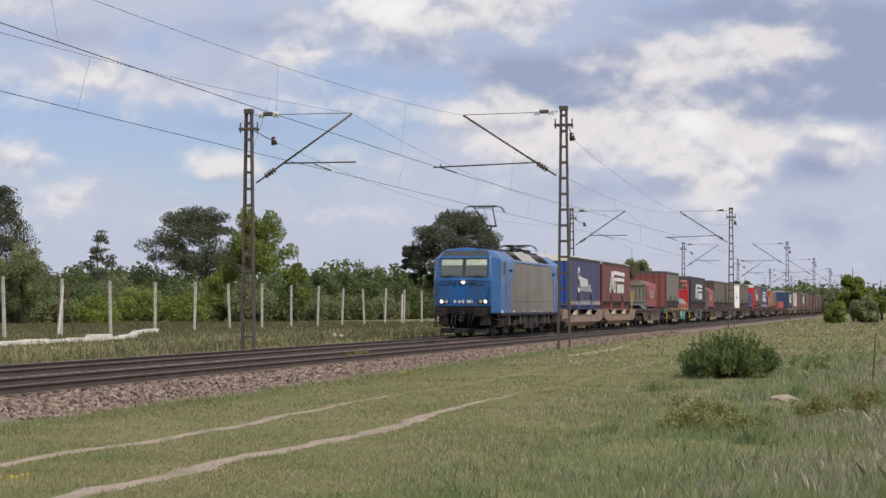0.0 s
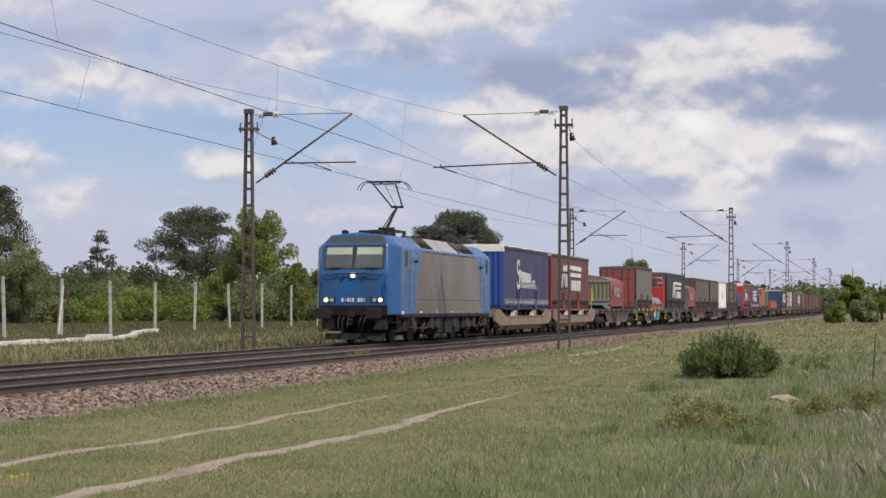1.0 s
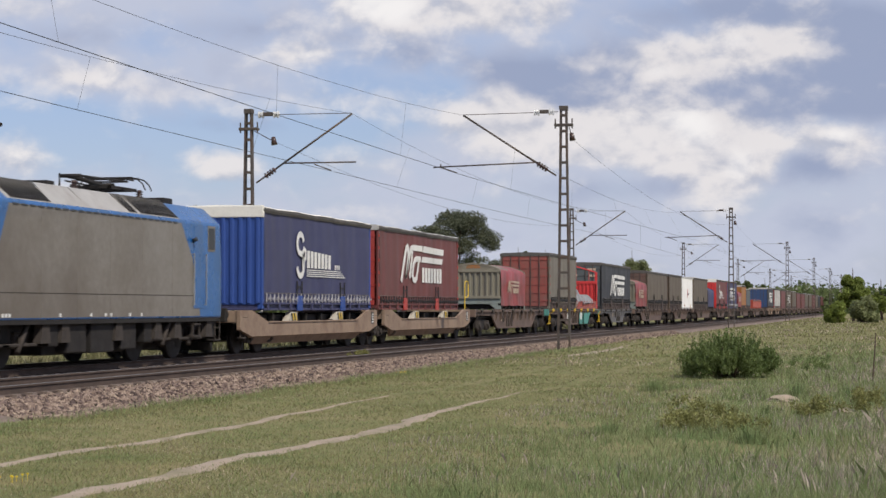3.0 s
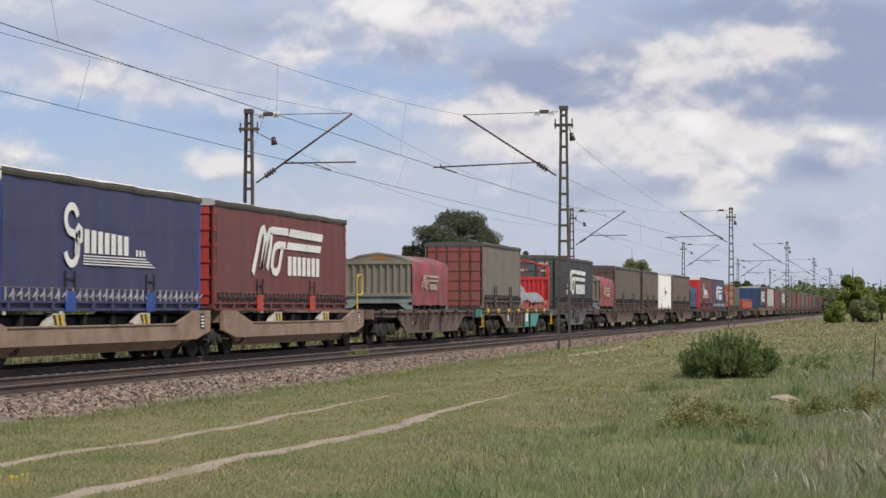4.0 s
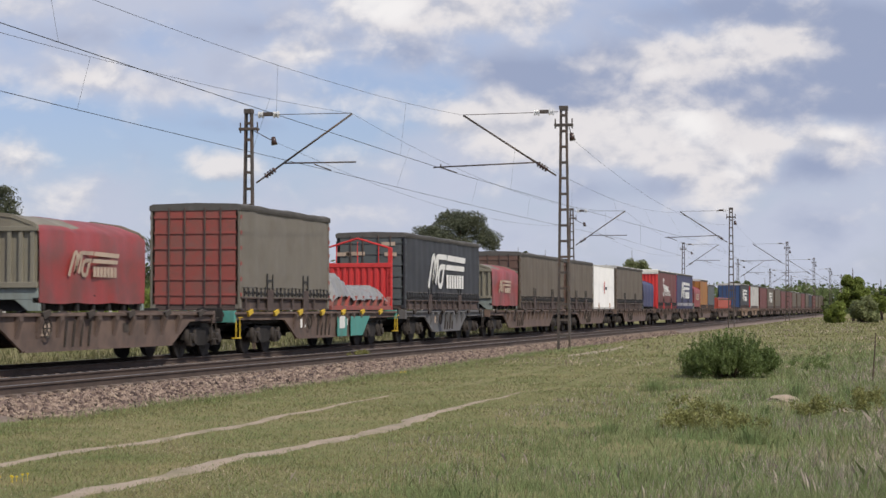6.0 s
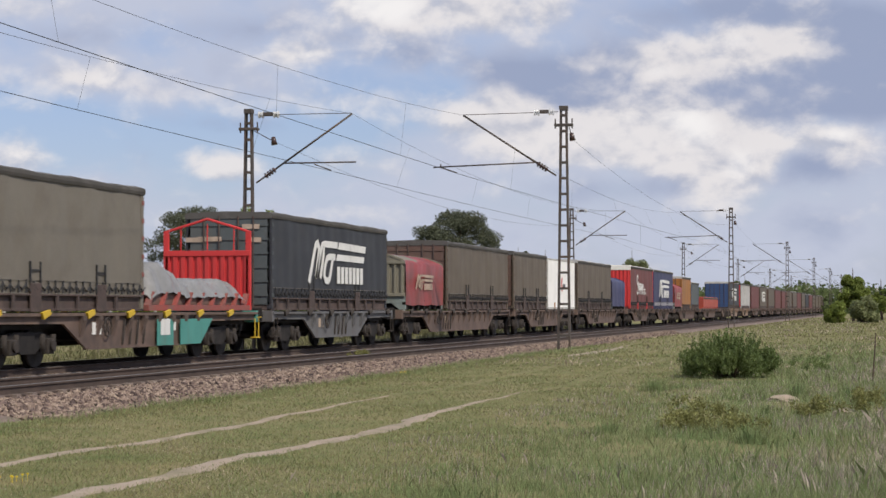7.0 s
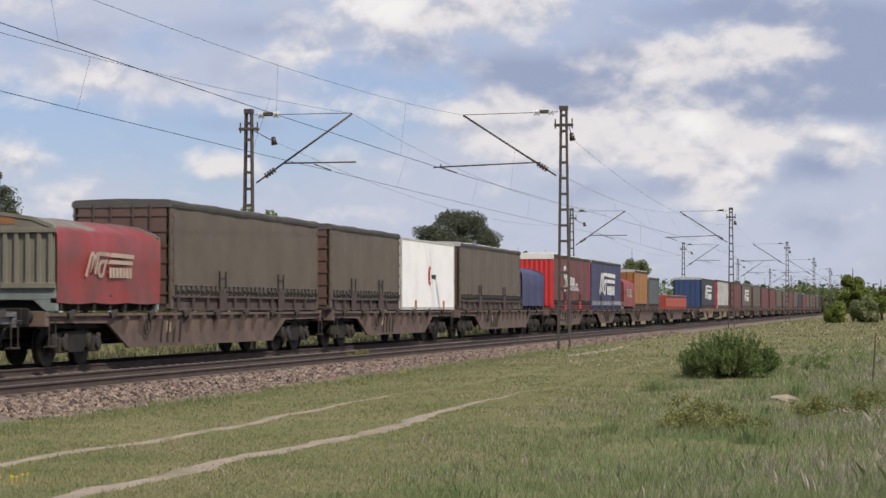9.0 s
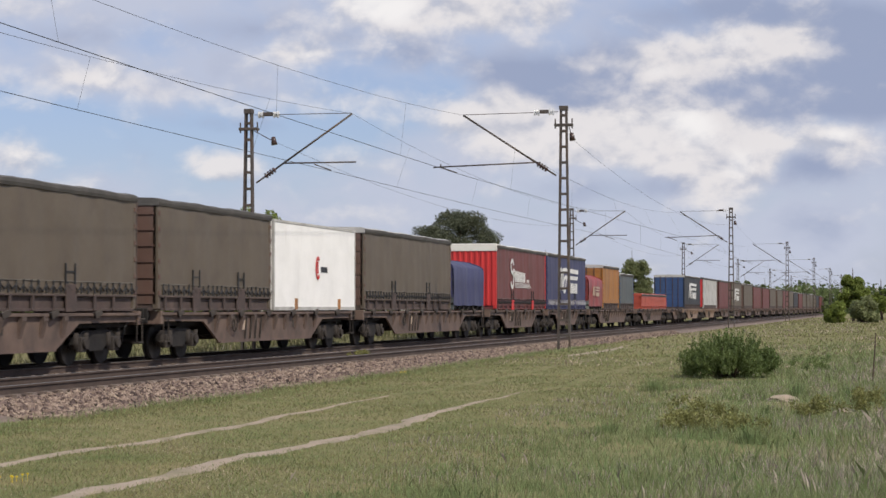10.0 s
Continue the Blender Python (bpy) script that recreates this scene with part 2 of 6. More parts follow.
def raw(name, verts, faces, mat, parent=None):
    me = bpy.data.meshes.new(name)
    me.from_pydata(verts, [], faces)
    me.materials.append(mat)
    ob = new(name, me)
    if parent is not None:
        ob.parent = parent
    return ob


def box(bm, x0, x1, y0, y1, z0, z1, bevel=0.0, mi=0):
    made = bmesh.ops.create_cube(bm, size=1.0, matrix=Matrix.Translation(((x0 + x1) / 2, (y0 + y1) / 2, (z0 + z1) / 2))
                                 @ Matrix.Diagonal((abs(x1 - x0), abs(y1 - y0), abs(z1 - z0), 1)))
    faces = {f for v in made["verts"] for f in v.link_faces}
    for f in faces:
        f.material_index = mi
    if bevel:
        edges = {e for v in made["verts"] for e in v.link_edges}
        bmesh.ops.bevel(bm, geom=list(edges), offset=bevel, segments=2, affect="EDGES", profile=0.6, material=mi)
    return bm


def prism(bm, outline, axis, a, b, mi=0):
    """An outline in the two other axes (x,z for y; y,z for x; x,y for z), pushed from a to b."""
    def at(p, d):
        return {"x": (d, p[0], p[1]), "y": (p[0], d, p[1]), "z": (p[0], p[1], d)}[axis]
    va = [bm.verts.new(at(p, a)) for p in outline]
    vb = [bm.verts.new(at(p, b)) for p in outline]
    fs = [bm.faces.new(va), bm.faces.new(vb[::-1])]
    n = len(outline)
    for i in range(n):
        fs.append(bm.faces.new((va[i], vb[i], vb[(i + 1) % n], va[(i + 1) % n])))
    for f in fs:
        f.material_index = mi
    bmesh.ops.recalc_face_normals(bm, faces=fs)
    return bm


def tube(bm, p, q, r, n=6, r2=None, mi=0):
    p, q = Vector(p), Vector(q)
    d = q - p
    m = Matrix.Translation((p + q) / 2) @ d.to_track_quat("Z", "Y").to_matrix().to_4x4()
    made = bmesh.ops.create_cone(bm, cap_ends=True, segments=n, radius1=r, radius2=r if r2 is None else r2, depth=d.length, matrix=m)
    for f in {f for v in made["verts"] for f in v.link_faces}:
        f.material_index = mi
        f.smooth = n > 6 and len(f.verts) == 4
    return bm


def fresh():
    return bmesh.new()


def thing(name, label, category, group="", at=(0, 0, 0)):
    ob = new(name)
    ob.location = at
    ob.empty_display_size = 0.3
    return tagged(ob, label, category, group)



def repeat(name, bm, mat, owner, places, label=""):
    """The same small part at several places, each an object of its own on one mesh."""
    first = part(name, bm, mat, owner, label)
    first.matrix_basis = places[0]
    for m in places[1:]:
        again(name, first, owner, m, label)

# ---- the land ----
RAIL_Y = {"near": 14.5, "far": 18.05}
rng = np.random.default_rng(7)


def ease(a, b, v):
    t = np.clip((np.asarray(v, float) - a) / (b - a), 0, 1)
    return t * t * (3 - 2 * t)


def waves(x, y):
    return (np.sin(x * 0.31 + 1.3 * np.sin(y * 0.23)) * np.cos(y * 0.37 + 0.6) * 0.5 + np.sin(x * 0.83 + y * 0.61) * 0.3
            + np.sin(x * 1.9 - y * 1.3) * 0.2)


def height(x, y):
    """The ground's height over the rail heads: a flat meadow, a shallow bed for the line, gentle rises far off."""
    x, y = np.asarray(x, float), np.asarray(y, float)
    z = -0.27 + 0.19 * ease(35, 95, x) + 0.16 * ease(110, 260, x) * ease(8, -6, y)
    z = z + 0.24 * ease(22.6, 27.2, y)
    z = z + 0.045 * waves(x, y) * ease(300, 100, x) * (0.35 + 0.65 * ease(10, 4, y))
    bed = ease(10.2, 12.2, y) * ease(22.4, 20.6, y)
    return z * (1 - bed) + bed * np.minimum(z, -0.34)


def steps(*spans):
    out = []
    for a, b, d in spans:
        out += list(np.arange(a, b, d))
    return np.array(out + [spans[-1][1]])


def sheet(name, xs, ys, zfun, mat):
    X, Y = np.meshgrid(xs, ys, indexing="ij")
    Z = zfun(X, Y)
    verts = np.stack([X, Y, Z], -1).reshape(-1, 3)
    n = len(ys)
    i, j = np.meshgrid(np.arange(len(xs) - 1), np.arange(n - 1), indexing="ij")
    a = (i * n + j).ravel()
    faces = np.stack([a, a + n, a + n + 1, a + 1], -1)
    ob = raw(name, verts.tolist(), faces.tolist(), mat)
    for p in ob.data.polygons:
        p.use_smooth = True
    return ob


ground = sheet("ground", steps((-400, -40, 60), (-40, 10, 5), (10, 80, 0.5), (80, 300, 3), (300, 1000, 50), (1000, 4000, 300)),
               steps((-2500, -100, 200), (-100, -20, 8), (-20, 45, 0.5), (45, 150, 8), (150, 3000, 200)), height, MEADOW)
tagged(ground, "flat spring meadow of green and straw-coloured grass beside the railway", "meadow", kind="structure")


def toe(x):
    return 11.75 + 0.9 * ease(30, 75, x) - 0.35 + 0.12 * np.sin(x * 0.9) + 0.08 * np.sin(x * 2.3 + 1)


def bed_height(x, y):
    t = toe(x)
    up = -0.40 + (0.40 - 0.17) * ease(0, 1, (y - t) / (12.95 - t))
    down = ease(21.4, 20.0, y)
    dip = 0.05 * np.exp(-((y - 16.27) / 0.5) ** 2)
    dip = dip + 0.055 * (ease(13.0, 13.25, y) * ease(15.95, 15.7, y) + ease(16.6, 16.85, y) * ease(19.6, 19.3, y))
    return up * down + (1 - down) * -0.42 - dip + 0.012 * np.sin(x * 7 + y * 5) + 0.01 * np.sin(x * 13 - y * 11)


ballast = sheet("ballast", steps((-40, 15, 2), (15, 110, 0.4), (110, 300, 2), (300, 1500, 40)),
                np.arange(10.9, 22.0, 0.18), bed_height, BALLAST)
tagged(ballast, "reddish-brown crushed stone ballast under both tracks", "ballast", kind="structure")


def stones():
    """Loose stones on the ballast shoulder that faces the meadow and between the rails."""
    base = np.array([(1, 0, 0), (-1, 0, 0), (0, 1, 0), (0, -1, 0), (0, 0, 1), (0, 0, -1)], float)
    tri = np.array([(0, 2, 4), (2, 1, 4), (1, 3, 4), (3, 0, 4), (2, 0, 5), (1, 2, 5), (3, 1, 5), (0, 3, 5)])
    n1, n2, n3 = 42000, 11000, 11000
    x = np.concatenate([26 + 58 * rng.random(n1) ** 1.25, 26 + 60 * rng.random(n2) ** 1.2, 50 + 70 * rng.random(n3)])
    t = toe(x)
    y = np.concatenate([t[:n1] - 0.12 + (13.2 - t[:n1]) * rng.random(n1), 15.75 + 1.25 * rng.random(n2),
                        t[n1 + n2:] + (13.2 - t[n1 + n2:]) * rng.random(n3)])
    z = np.maximum(bed_height(x, y), height(x, y)) + 0.004 + 0.02 * rng.random(len(x))
    n = len(x)
    size = 0.02 + 0.042 * rng.random(n) ** 1.7
    q = rng.normal(size=(n, 3, 3))
    u = q[:, 0] / np.linalg.norm(q[:, 0], axis=1)[:, None]
    v = np.cross(u, q[:, 1])
    v /= np.linalg.norm(v, axis=1)[:, None]
    w = np.cross(u, v)
    shape = base[None] * (0.6 + 0.7 * rng.random((n, 6, 1)))
    local = shape[..., 0:1] * u[:, None] + shape[..., 1:2] * v[:, None] + shape[..., 2:3] * w[:, None]
    verts = local * size[:, None, None] + np.stack([x, y, z], -1)[:, None]
    faces = tri[None] + (np.arange(n) * 6)[:, None, None]
    ob = raw("ballast_stones", verts.reshape(-1, 3).tolist(), faces.reshape(-1, 3).tolist(), STONE)
    tagged(ob, "loose reddish crushed stones on the ballast shoulder", "ballast stones", kind="stuff")


stones()


def ruts():
    """Two wheel ruts of bare earth that run beside the line."""
    for y0, x0, x1, w in ((8.3, 12, 33, 0.2), (6.35, 11, 34.5, 0.27), (9.4, 58, 74, 0.4)):
        xs = np.arange(x0, x1, 0.2)
        mid = y0 + 0.09 * np.sin(xs * 0.45) + 0.04 * np.sin(xs * 1.7)
        fade = np.clip(np.minimum((xs - x0) / 3, (x1 - xs) / 9), 0.12, 1)
        half = 0.5 * w * fade * (1 + 0.28 * np.sin(xs * 2.9 + y0) + 0.2 * np.sin(xs * 6.1))
        verts, faces = [], []
        for k, s in enumerate((-1, -0.4, 0.4, 1)):
            yy = mid + s * half
            verts.append(np.stack([xs, yy, height(xs, yy) + (0.016 if abs(s) < 0.5 else 0.004)], -1))
        v = np.concatenate(verts)
        n = len(xs)
        for k in range(3):
            for i in range(n - 1):
                a = k * n + i
                faces.append((a, a + 1, a + n + 1, a + n))
        tagged(raw("wheel_rut", v.tolist(), faces, PATH), "worn wheel rut of bare sandy earth in the grass", "path", "wheel ruts", "structure")


ruts()

# ---- track ----


def track(key):
    y0 = RAIL_Y[key]
    t = tagged(new("track_" + key), "pair of rusty steel rails on concrete sleepers in ballast", "railway track", "railway tracks", "structure")
    t.location = (0, y0, 0)
    profile = [(-0.075, -0.172), (0.075, -0.172), (0.075, -0.158), (0.012, -0.135), (0.010, -0.045), (0.036, -0.032), (0.036, -0.004),
               (0.028, 0.0), (-0.028, 0.0), (-0.036, -0.004), (-0.036, -0.032), (-0.010, -0.045), (-0.012, -0.135), (-0.075, -0.158)]
    for s in (-1, 1):
        bm = prism(fresh(), [(s * 0.7535 + u, v) for u, v in profile], "x", -60, 1500)
        for f in bm.faces:
            if f.calc_center_median().z > -0.003 and abs(f.normal.z) > 0.5:
                f.material_index = 1
        part("rail", bm, [RAIL_SIDE, RAIL_TOP], t)
    bm = fresh()
    prism(bm, [(-1.3, -0.34), (1.3, -0.34), (1.3, -0.2), (0.9, -0.176), (0.55, -0.176), (0.3, -0.2), (-0.3, -0.2), (-0.55, -0.176), (-0.9, -0.176), (-1.3, -0.2)],
          "x", -0.13, 0.13)
    for s in (-0.7535, 0.7535):
        box(bm, -0.09, 0.09, s - 0.16, s + 0.16, -0.178, -0.135)
    first = part("sleeper", bm, SLEEPER, t)
    first.location = (20, 0, 0)
    for i in range(1, 170):
        again("sleeper", first, t, pose(20 + 0.6 * i, 0, 0))


track("near")
track("far")

# ---- overhead line ----


def mast(side, x, y):
    """A two-legged riveted lattice mast with its bracket; the arm reaches over the track."""
    s = 1 if side == "near" else -1
    top = 8.36 if side == "near" else 7.95
    m = thing("overhead_line_mast", "rusty brown riveted steel lattice mast with bracket arm over the track", "catenary mast", "overhead line masts", (x, y, 0))
    def half(z):
        return 0.06 + 0.11 * (1 - z / top)
    for e in (-1, 1):
        channel = [(-0.098, 0), (-0.082, 0), (-0.082, 0.05), (0.082, 0.05), (0.082, 0), (0.098, 0), (0.098, 0.065), (-0.098, 0.065)]
        bm = prism(fresh(), [(u, e * v) for u, v in channel], "z", -0.6, top)
        for v in bm.verts:
            v.co.y += e * half(v.co.z)
        part("leg", bm, STEEL, m)
    for k in range(15):
        z = 0.25 + k * 0.555
        if z < top:
            for u in (-0.1, 0.1):
                part("batten", box(fresh(), u - 0.006, u + 0.006, -half(z) - 0.04, half(z) + 0.04, z - 0.035, z + 0.045), STEEL, m)
    part("cap", box(fresh(), -0.13, 0.13, -half(top) - 0.085, half(top) + 0.085, top - 0.16, top, 0.01), STEEL, m)
    bm = box(fresh(), -0.12, 0.12, -0.33, 0.33, top - 0.72, top - 0.63, 0.01)
    for e in (-0.3, 0.3):
        tube(bm, (0, e, top - 0.8), (0, e, top - 0.45), 0.025)
    part("crossarm", bm, STEEL, m)
    # bracket
    foot, tip = (0, s * 0.27, 5.9), (0, s * 3.62, 8.1 if side == "near" else 7.72)
    if side == "far":
        foot = (0, s * 0.27, 5.45)
    f, t = Vector(foot), Vector(tip)
    bm = tube(fresh(), f, f.lerp(t, 0.1), 0.03)
    tube(bm, f.lerp(t, 0.2), t, 0.034, 8)
    part("strut", bm, STEEL, m)
    bm = fresh()
    for k in range(4):
        a = 0.1 + k * 0.027
        tube(bm, f.lerp(t, a), f.lerp(t, a + 0.012), 0.10, 10)
    tube(bm, f.lerp(t, 0.09), f.lerp(t, 0.21), 0.04, 8)
    part("insulator", bm, PORCELAIN, m, "dark brown porcelain insulator")
    ztube = 6.38 if side == "near" else 6.1
    k = (ztube - f.z) / (t.z - f.z)
    y_in = f.y + (t.y - f.y) * k
    bm = tube(fresh(), (0, y_in, ztube), (0, s * 4.72 if side == "near" else s * 3.75, ztube - (0.12 if side == "near" else 0.0)), 0.026, 8)
    part("registration_tube", bm, STEEL, m)
    wire_y = STAGGER[side] + RAIL_Y[side] - y
    bm = tube(fresh(), (0, wire_y + 0.6, 6.26 if side == "near" else 6.05), (0, wire_y, CONTACT[side] + 0.02), 0.018)
    tube(bm, (0, wire_y + 0.6, 6.28 if side == "near" else 6.07), (0, wire_y + 0.6, ztube), 0.02)
    part("steady_arm", bm, STEEL, m)
    bm = tube(fresh(), (0, s * 0.2, top - 0.2), (0, t.y, t.z + 0.02), 0.012)
    part("tie_rod", bm, STEEL, m)
    bm = fresh()
    for e in (0.35, 0.88):
        bm = fresh()
        for k in range(3):
            tube(bm, (0, s * (e + 0.07 * k), top - 0.2), (0, s * (e + 0.03 + 0.07 * k), top - 0.2), 0.12 - 0.03 * (k == 1), 10)
        part("tie_insulator", bm, WHITE_PORCELAIN, m, "white porcelain tie insulator")
    bm = box(fresh(), -0.08, 0.08, s * 0.5, s * 0.85, top - 0.25, top - 0.12, 0.02)
    part("clamp", bm, STEEL, m)
    bm = tube(fresh(), (0, -0.2, top - 0.75), (0.1, -0.26 if side == "near" else -0.75, top - 1.05), 0.014)
    yy = -0.28 if side == "near" else -0.85
    tube(bm, (0.1, yy - 0.02, top - 1.22), (0.1, yy + 0.02, top - 0.95), 0.11, 10, 0.07)
    part("bell_insulator", bm, PORCELAIN, m)
    bm = box(fresh(), -0.45, 0.45, -0.5, 0.5, -0.9, -0.38, 0.03)
    part("foundation", bm, CONCRETE, m)
    return m


CONTACT = {"near": 6.03, "far": 5.81}
STAGGER = {"near": 0.75, "far": 0.35}
MASTS = {"near": [-3.5, 69.8, 143.4, 218.8, 291.0, 364.0, 437.0, 510.0], "far": [-5.5, 64.5, 133.7, 206.5, 279.5, 352.0, 425.0, 498.0]}
MAST_Y = {"near": 11.4, "far": 21.3}
for side in ("near", "far"):
    first_mast = None
    for x in MASTS[side]:
        if first_mast is None:
            first_mast = mast(side, x, MAST_Y[side])
        else:
            copy_thing(first_mast, pose(x, MAST_Y[side], 0))


def strand(bm, points, r):
    """A thin three-sided wire through the points."""
    rings = []
    for p in points:
        rings.append([bm.verts.new((p[0], p[1] + r * math.cos(a), p[2] + r * math.sin(a))) for a in (0.5, 2.6, 4.7)])
    for a, b in zip(rings, rings[1:]):
        for i in range(3):
            bm.faces.new((a[i], b[i], b[(i + 1) % 3], a[(i + 1) % 3]))


def wires(side):
    w = thing("overhead_line", "thin dark contact wire hung by droppers from a sagging catenary wire", "overhead wire", "overhead wires")
    yc, tip = RAIL_Y[side], MAST_Y[side] + (3.62 if side == "near" else -3.62)
    high, mid = (8.1, 7.03) if side == "near" else (7.72, 6.83)
    contact, messenger = fresh(), fresh()
    xs, zs = MASTS[side], CONTACT[side]
    cp, mp = [], []
    for i, (a, b) in enumerate(zip(xs, xs[1:])):
        for k in range(16):
            u = k / 16
            x = a + (b - a) * u
            sag = 4 * u * (1 - u)
            e = STAGGER[side] * (1 - 2 * u) * (1 if i % 2 == 1 else -1)
            cp.append((x, yc + e, zs - 0.07 * sag))
            mp.append((x, tip + (yc - tip) * sag * 0.6, high - (high - mid) * sag))
            if k in (2, 5, 8, 11, 14):
                strand_v = [(x, cp[-1][1], cp[-1][2]), (x + 0.01, mp[-1][1], mp[-1][2])]
                if x > 20:
                    part("dropper", tube(fresh(), strand_v[0], strand_v[1], 0.0035, 3), WIRE, w)
    strand(contact, cp, 0.009)
    strand(messenger, mp, 0.0055)
    part("contact_wire", contact, WIRE, w)
    part("catenary_wire", messenger, WIRE, w)
    feeder = fresh()
    fp = []
    off = -0.28 if side == "near" else -0.85
    for a, b in zip(xs[1:], xs[2:]):
        for k in range(10):
            u = k / 10
            fp.append((a + (b - a) * u + 0.1, MAST_Y[side] + off, (7.2 if side == "near" else 6.85) - 1.0 * 4 * u * (1 - u)))
    strand(feeder, fp, 0.0055)
    part("feeder_wire", feeder, WIRE, w)


wires("near")
wires("far")

# ---- fence on the far side ----


def fence():
    f = thing("fence", "old concrete-post wire fence with leaning braces beside the line", "fence", at=(0, 32.5, 0))
    bm = fresh()
    prism(bm, [(-0.06, -0.3), (0.06, -0.3), (0.045, 2.35), (-0.045, 2.35)], "y", -0.05, 0.05)
    first = part("post", bm, CONCRETE, f)
    first.location = (64.3, 0, height(64.3, 32.5))
    for i in range(1, 34):
        x = 64.3 + 5.2 * i
        again("post", first, f, pose(x, 0, float(height(x, 32.5)) - 0.12 * rng.random(), rng.normal() * 1.5, rng.normal() * 2.0, 0))
    for x, d in ((74.9, 1), (74.9, -1), (131.4, -1)):
        bm = tube(fresh(), (x + 0.1 * d, -0.02, height(x, 32.5) + 2.0), (x + 0.85 * d, -0.15, height(x, 32.5)), 0.06, 4)
        part("brace", bm, CONCRETE if d < 0 else BARK, f)
    for z in (0.35, 0.8, 1.25, 1.7, 2.2):
        bm = fresh()
        strand(bm, [(x, -0.07, float(height(x, 32.5)) + z - (0.03 if k % 2 else 0)) for k, x in enumerate(np.arange(60, 240, 2.6))], 0.006)
        part("wire", bm, WIRE, f)


fence()
bm = fresh()
for k in range(17):
    x = 54 + 1.8 * k
    y = 27.55 + 4.3 * float(ease(67, 84, x)) + 0.04 * math.sin(k * 1.7)
    turn = 4.3 * float(ease(67, 84, x + 0.9) - ease(67, 84, x - 0.9)) / 1.8
    z = float(height(x, y)) + 0.03 * math.sin(k * 2.1)
    slab = box(fresh(), -0.95, 0.95, -0.13, 0.13, -0.3, 0.14 + (0.06 if k == 7 else 0.0), 0.02)
    slab.transform(pose(x, y, z, 0, 0, math.degrees(math.atan(turn))))
    mesh = bpy.data.meshes.new("kerb_stone")
    slab.to_mesh(mesh)
    slab.free()
    bm.from_mesh(mesh)
    bpy.data.meshes.remove(mesh)
tagged(part("kerb_wall", bm, material("whitewashed_concrete", (0.66, 0.63, 0.58), (0.5, 0.48, 0.44), 0.9, 0, 1.5, 20, 0.3, (0.25, 0.23, 0.19), 0.3)),
       "low crumbling pale concrete kerb along the fence foot", "kerb")

# ---- plants ----


def spot(px, depth):
    """The place at that depth before the camera, in the direction that a column of the picture names."""
    r = (px - 784) / 3546 * depth
    return depth * math.cos(YAW) + r * math.sin(YAW), depth * math.sin(YAW) - r * math.cos(YAW)


def leaves(gen, clumps, count, size, flat=1.0):
    """Many small leaf sprays, gathered in clumps: centre, radii."""
    clumps = np.array(clumps, float)
    vol = clumps[:, 3] * clumps[:, 4] * clumps[:, 5]
    which = gen.choice(len(clumps), count, p=vol ** 0.7 / np.sum(vol ** 0.7))
    d = gen.normal(size=(count, 3))
    d /= np.linalg.norm(d, axis=1)[:, None]
    d *= (gen.random(count) ** 0.4)[:, None]
    c = clumps[which]
    p = c[:, :3] + d * c[:, 3:6]
    u = gen.normal(size=(count, 3))
    u[:, 2] *= flat
    u /= np.linalg.norm(u, axis=1)[:, None]
    v = np.cross(u, gen.normal(size=(count, 3)))
    v /= np.linalg.norm(v, axis=1)[:, None]
    s = size * (0.5 + gen.random(count))[:, None]
    verts = np.stack([p - u * s, p + v * s * 0.55, p + u * s, p - v * s * 0.55], 1).reshape(-1, 3)
    faces = np.arange(count * 4).reshape(-1, 4)
    return verts, faces


def crown_clumps(gen, h0, h1, r, n, kind):
    out = []
    for _ in range(n):
        if kind == "pine":
            t = gen.random() ** 0.8
            z = h0 + (h1 - h0) * t
            w = r * (0.45 + 0.75 * math.sin(math.pi * min(1, 0.25 + 0.72 * t)))
            a, q = gen.random() * 6.283, gen.random() ** 0.5
            s = r * (0.10 + 0.15 * gen.random())
            out.append((w * q * math.cos(a), w * q * math.sin(a), z + 0.35 * r * (1 - q * q) * gen.random(), s * 1.3, s * 1.3, s * 0.75))
        elif kind == "spire":
            t = gen.random() ** 1.2
            z = h0 + (h1 - h0) * t
            w = r * (1.05 - t)
            a, q = gen.random() * 6.283, 0.4 + 0.6 * gen.random()
            s = r * (0.13 + 0.13 * gen.random()) * (1.2 - 0.7 * t)
            out.append((w * q * math.cos(a), w * q * math.sin(a), z, s * 1.4, s * 1.4, s * 0.7))
        else:
            d = gen.normal(size=3)
            d /= np.linalg.norm(d)
            q = 0.35 + 0.65 * gen.random()
            s = r * (0.16 + 0.2 * gen.random())
            z = (h0 + h1) / 2 + d[2] * q * (h1 - h0) / 2 * 0.85
            w = r * (0.8 + 0.35 * (1 - (z - h0) / (h1 - h0)))
            out.append((d[0] * q * w, d[1] * q * w, z, s, s, s * 0.9))
    return out


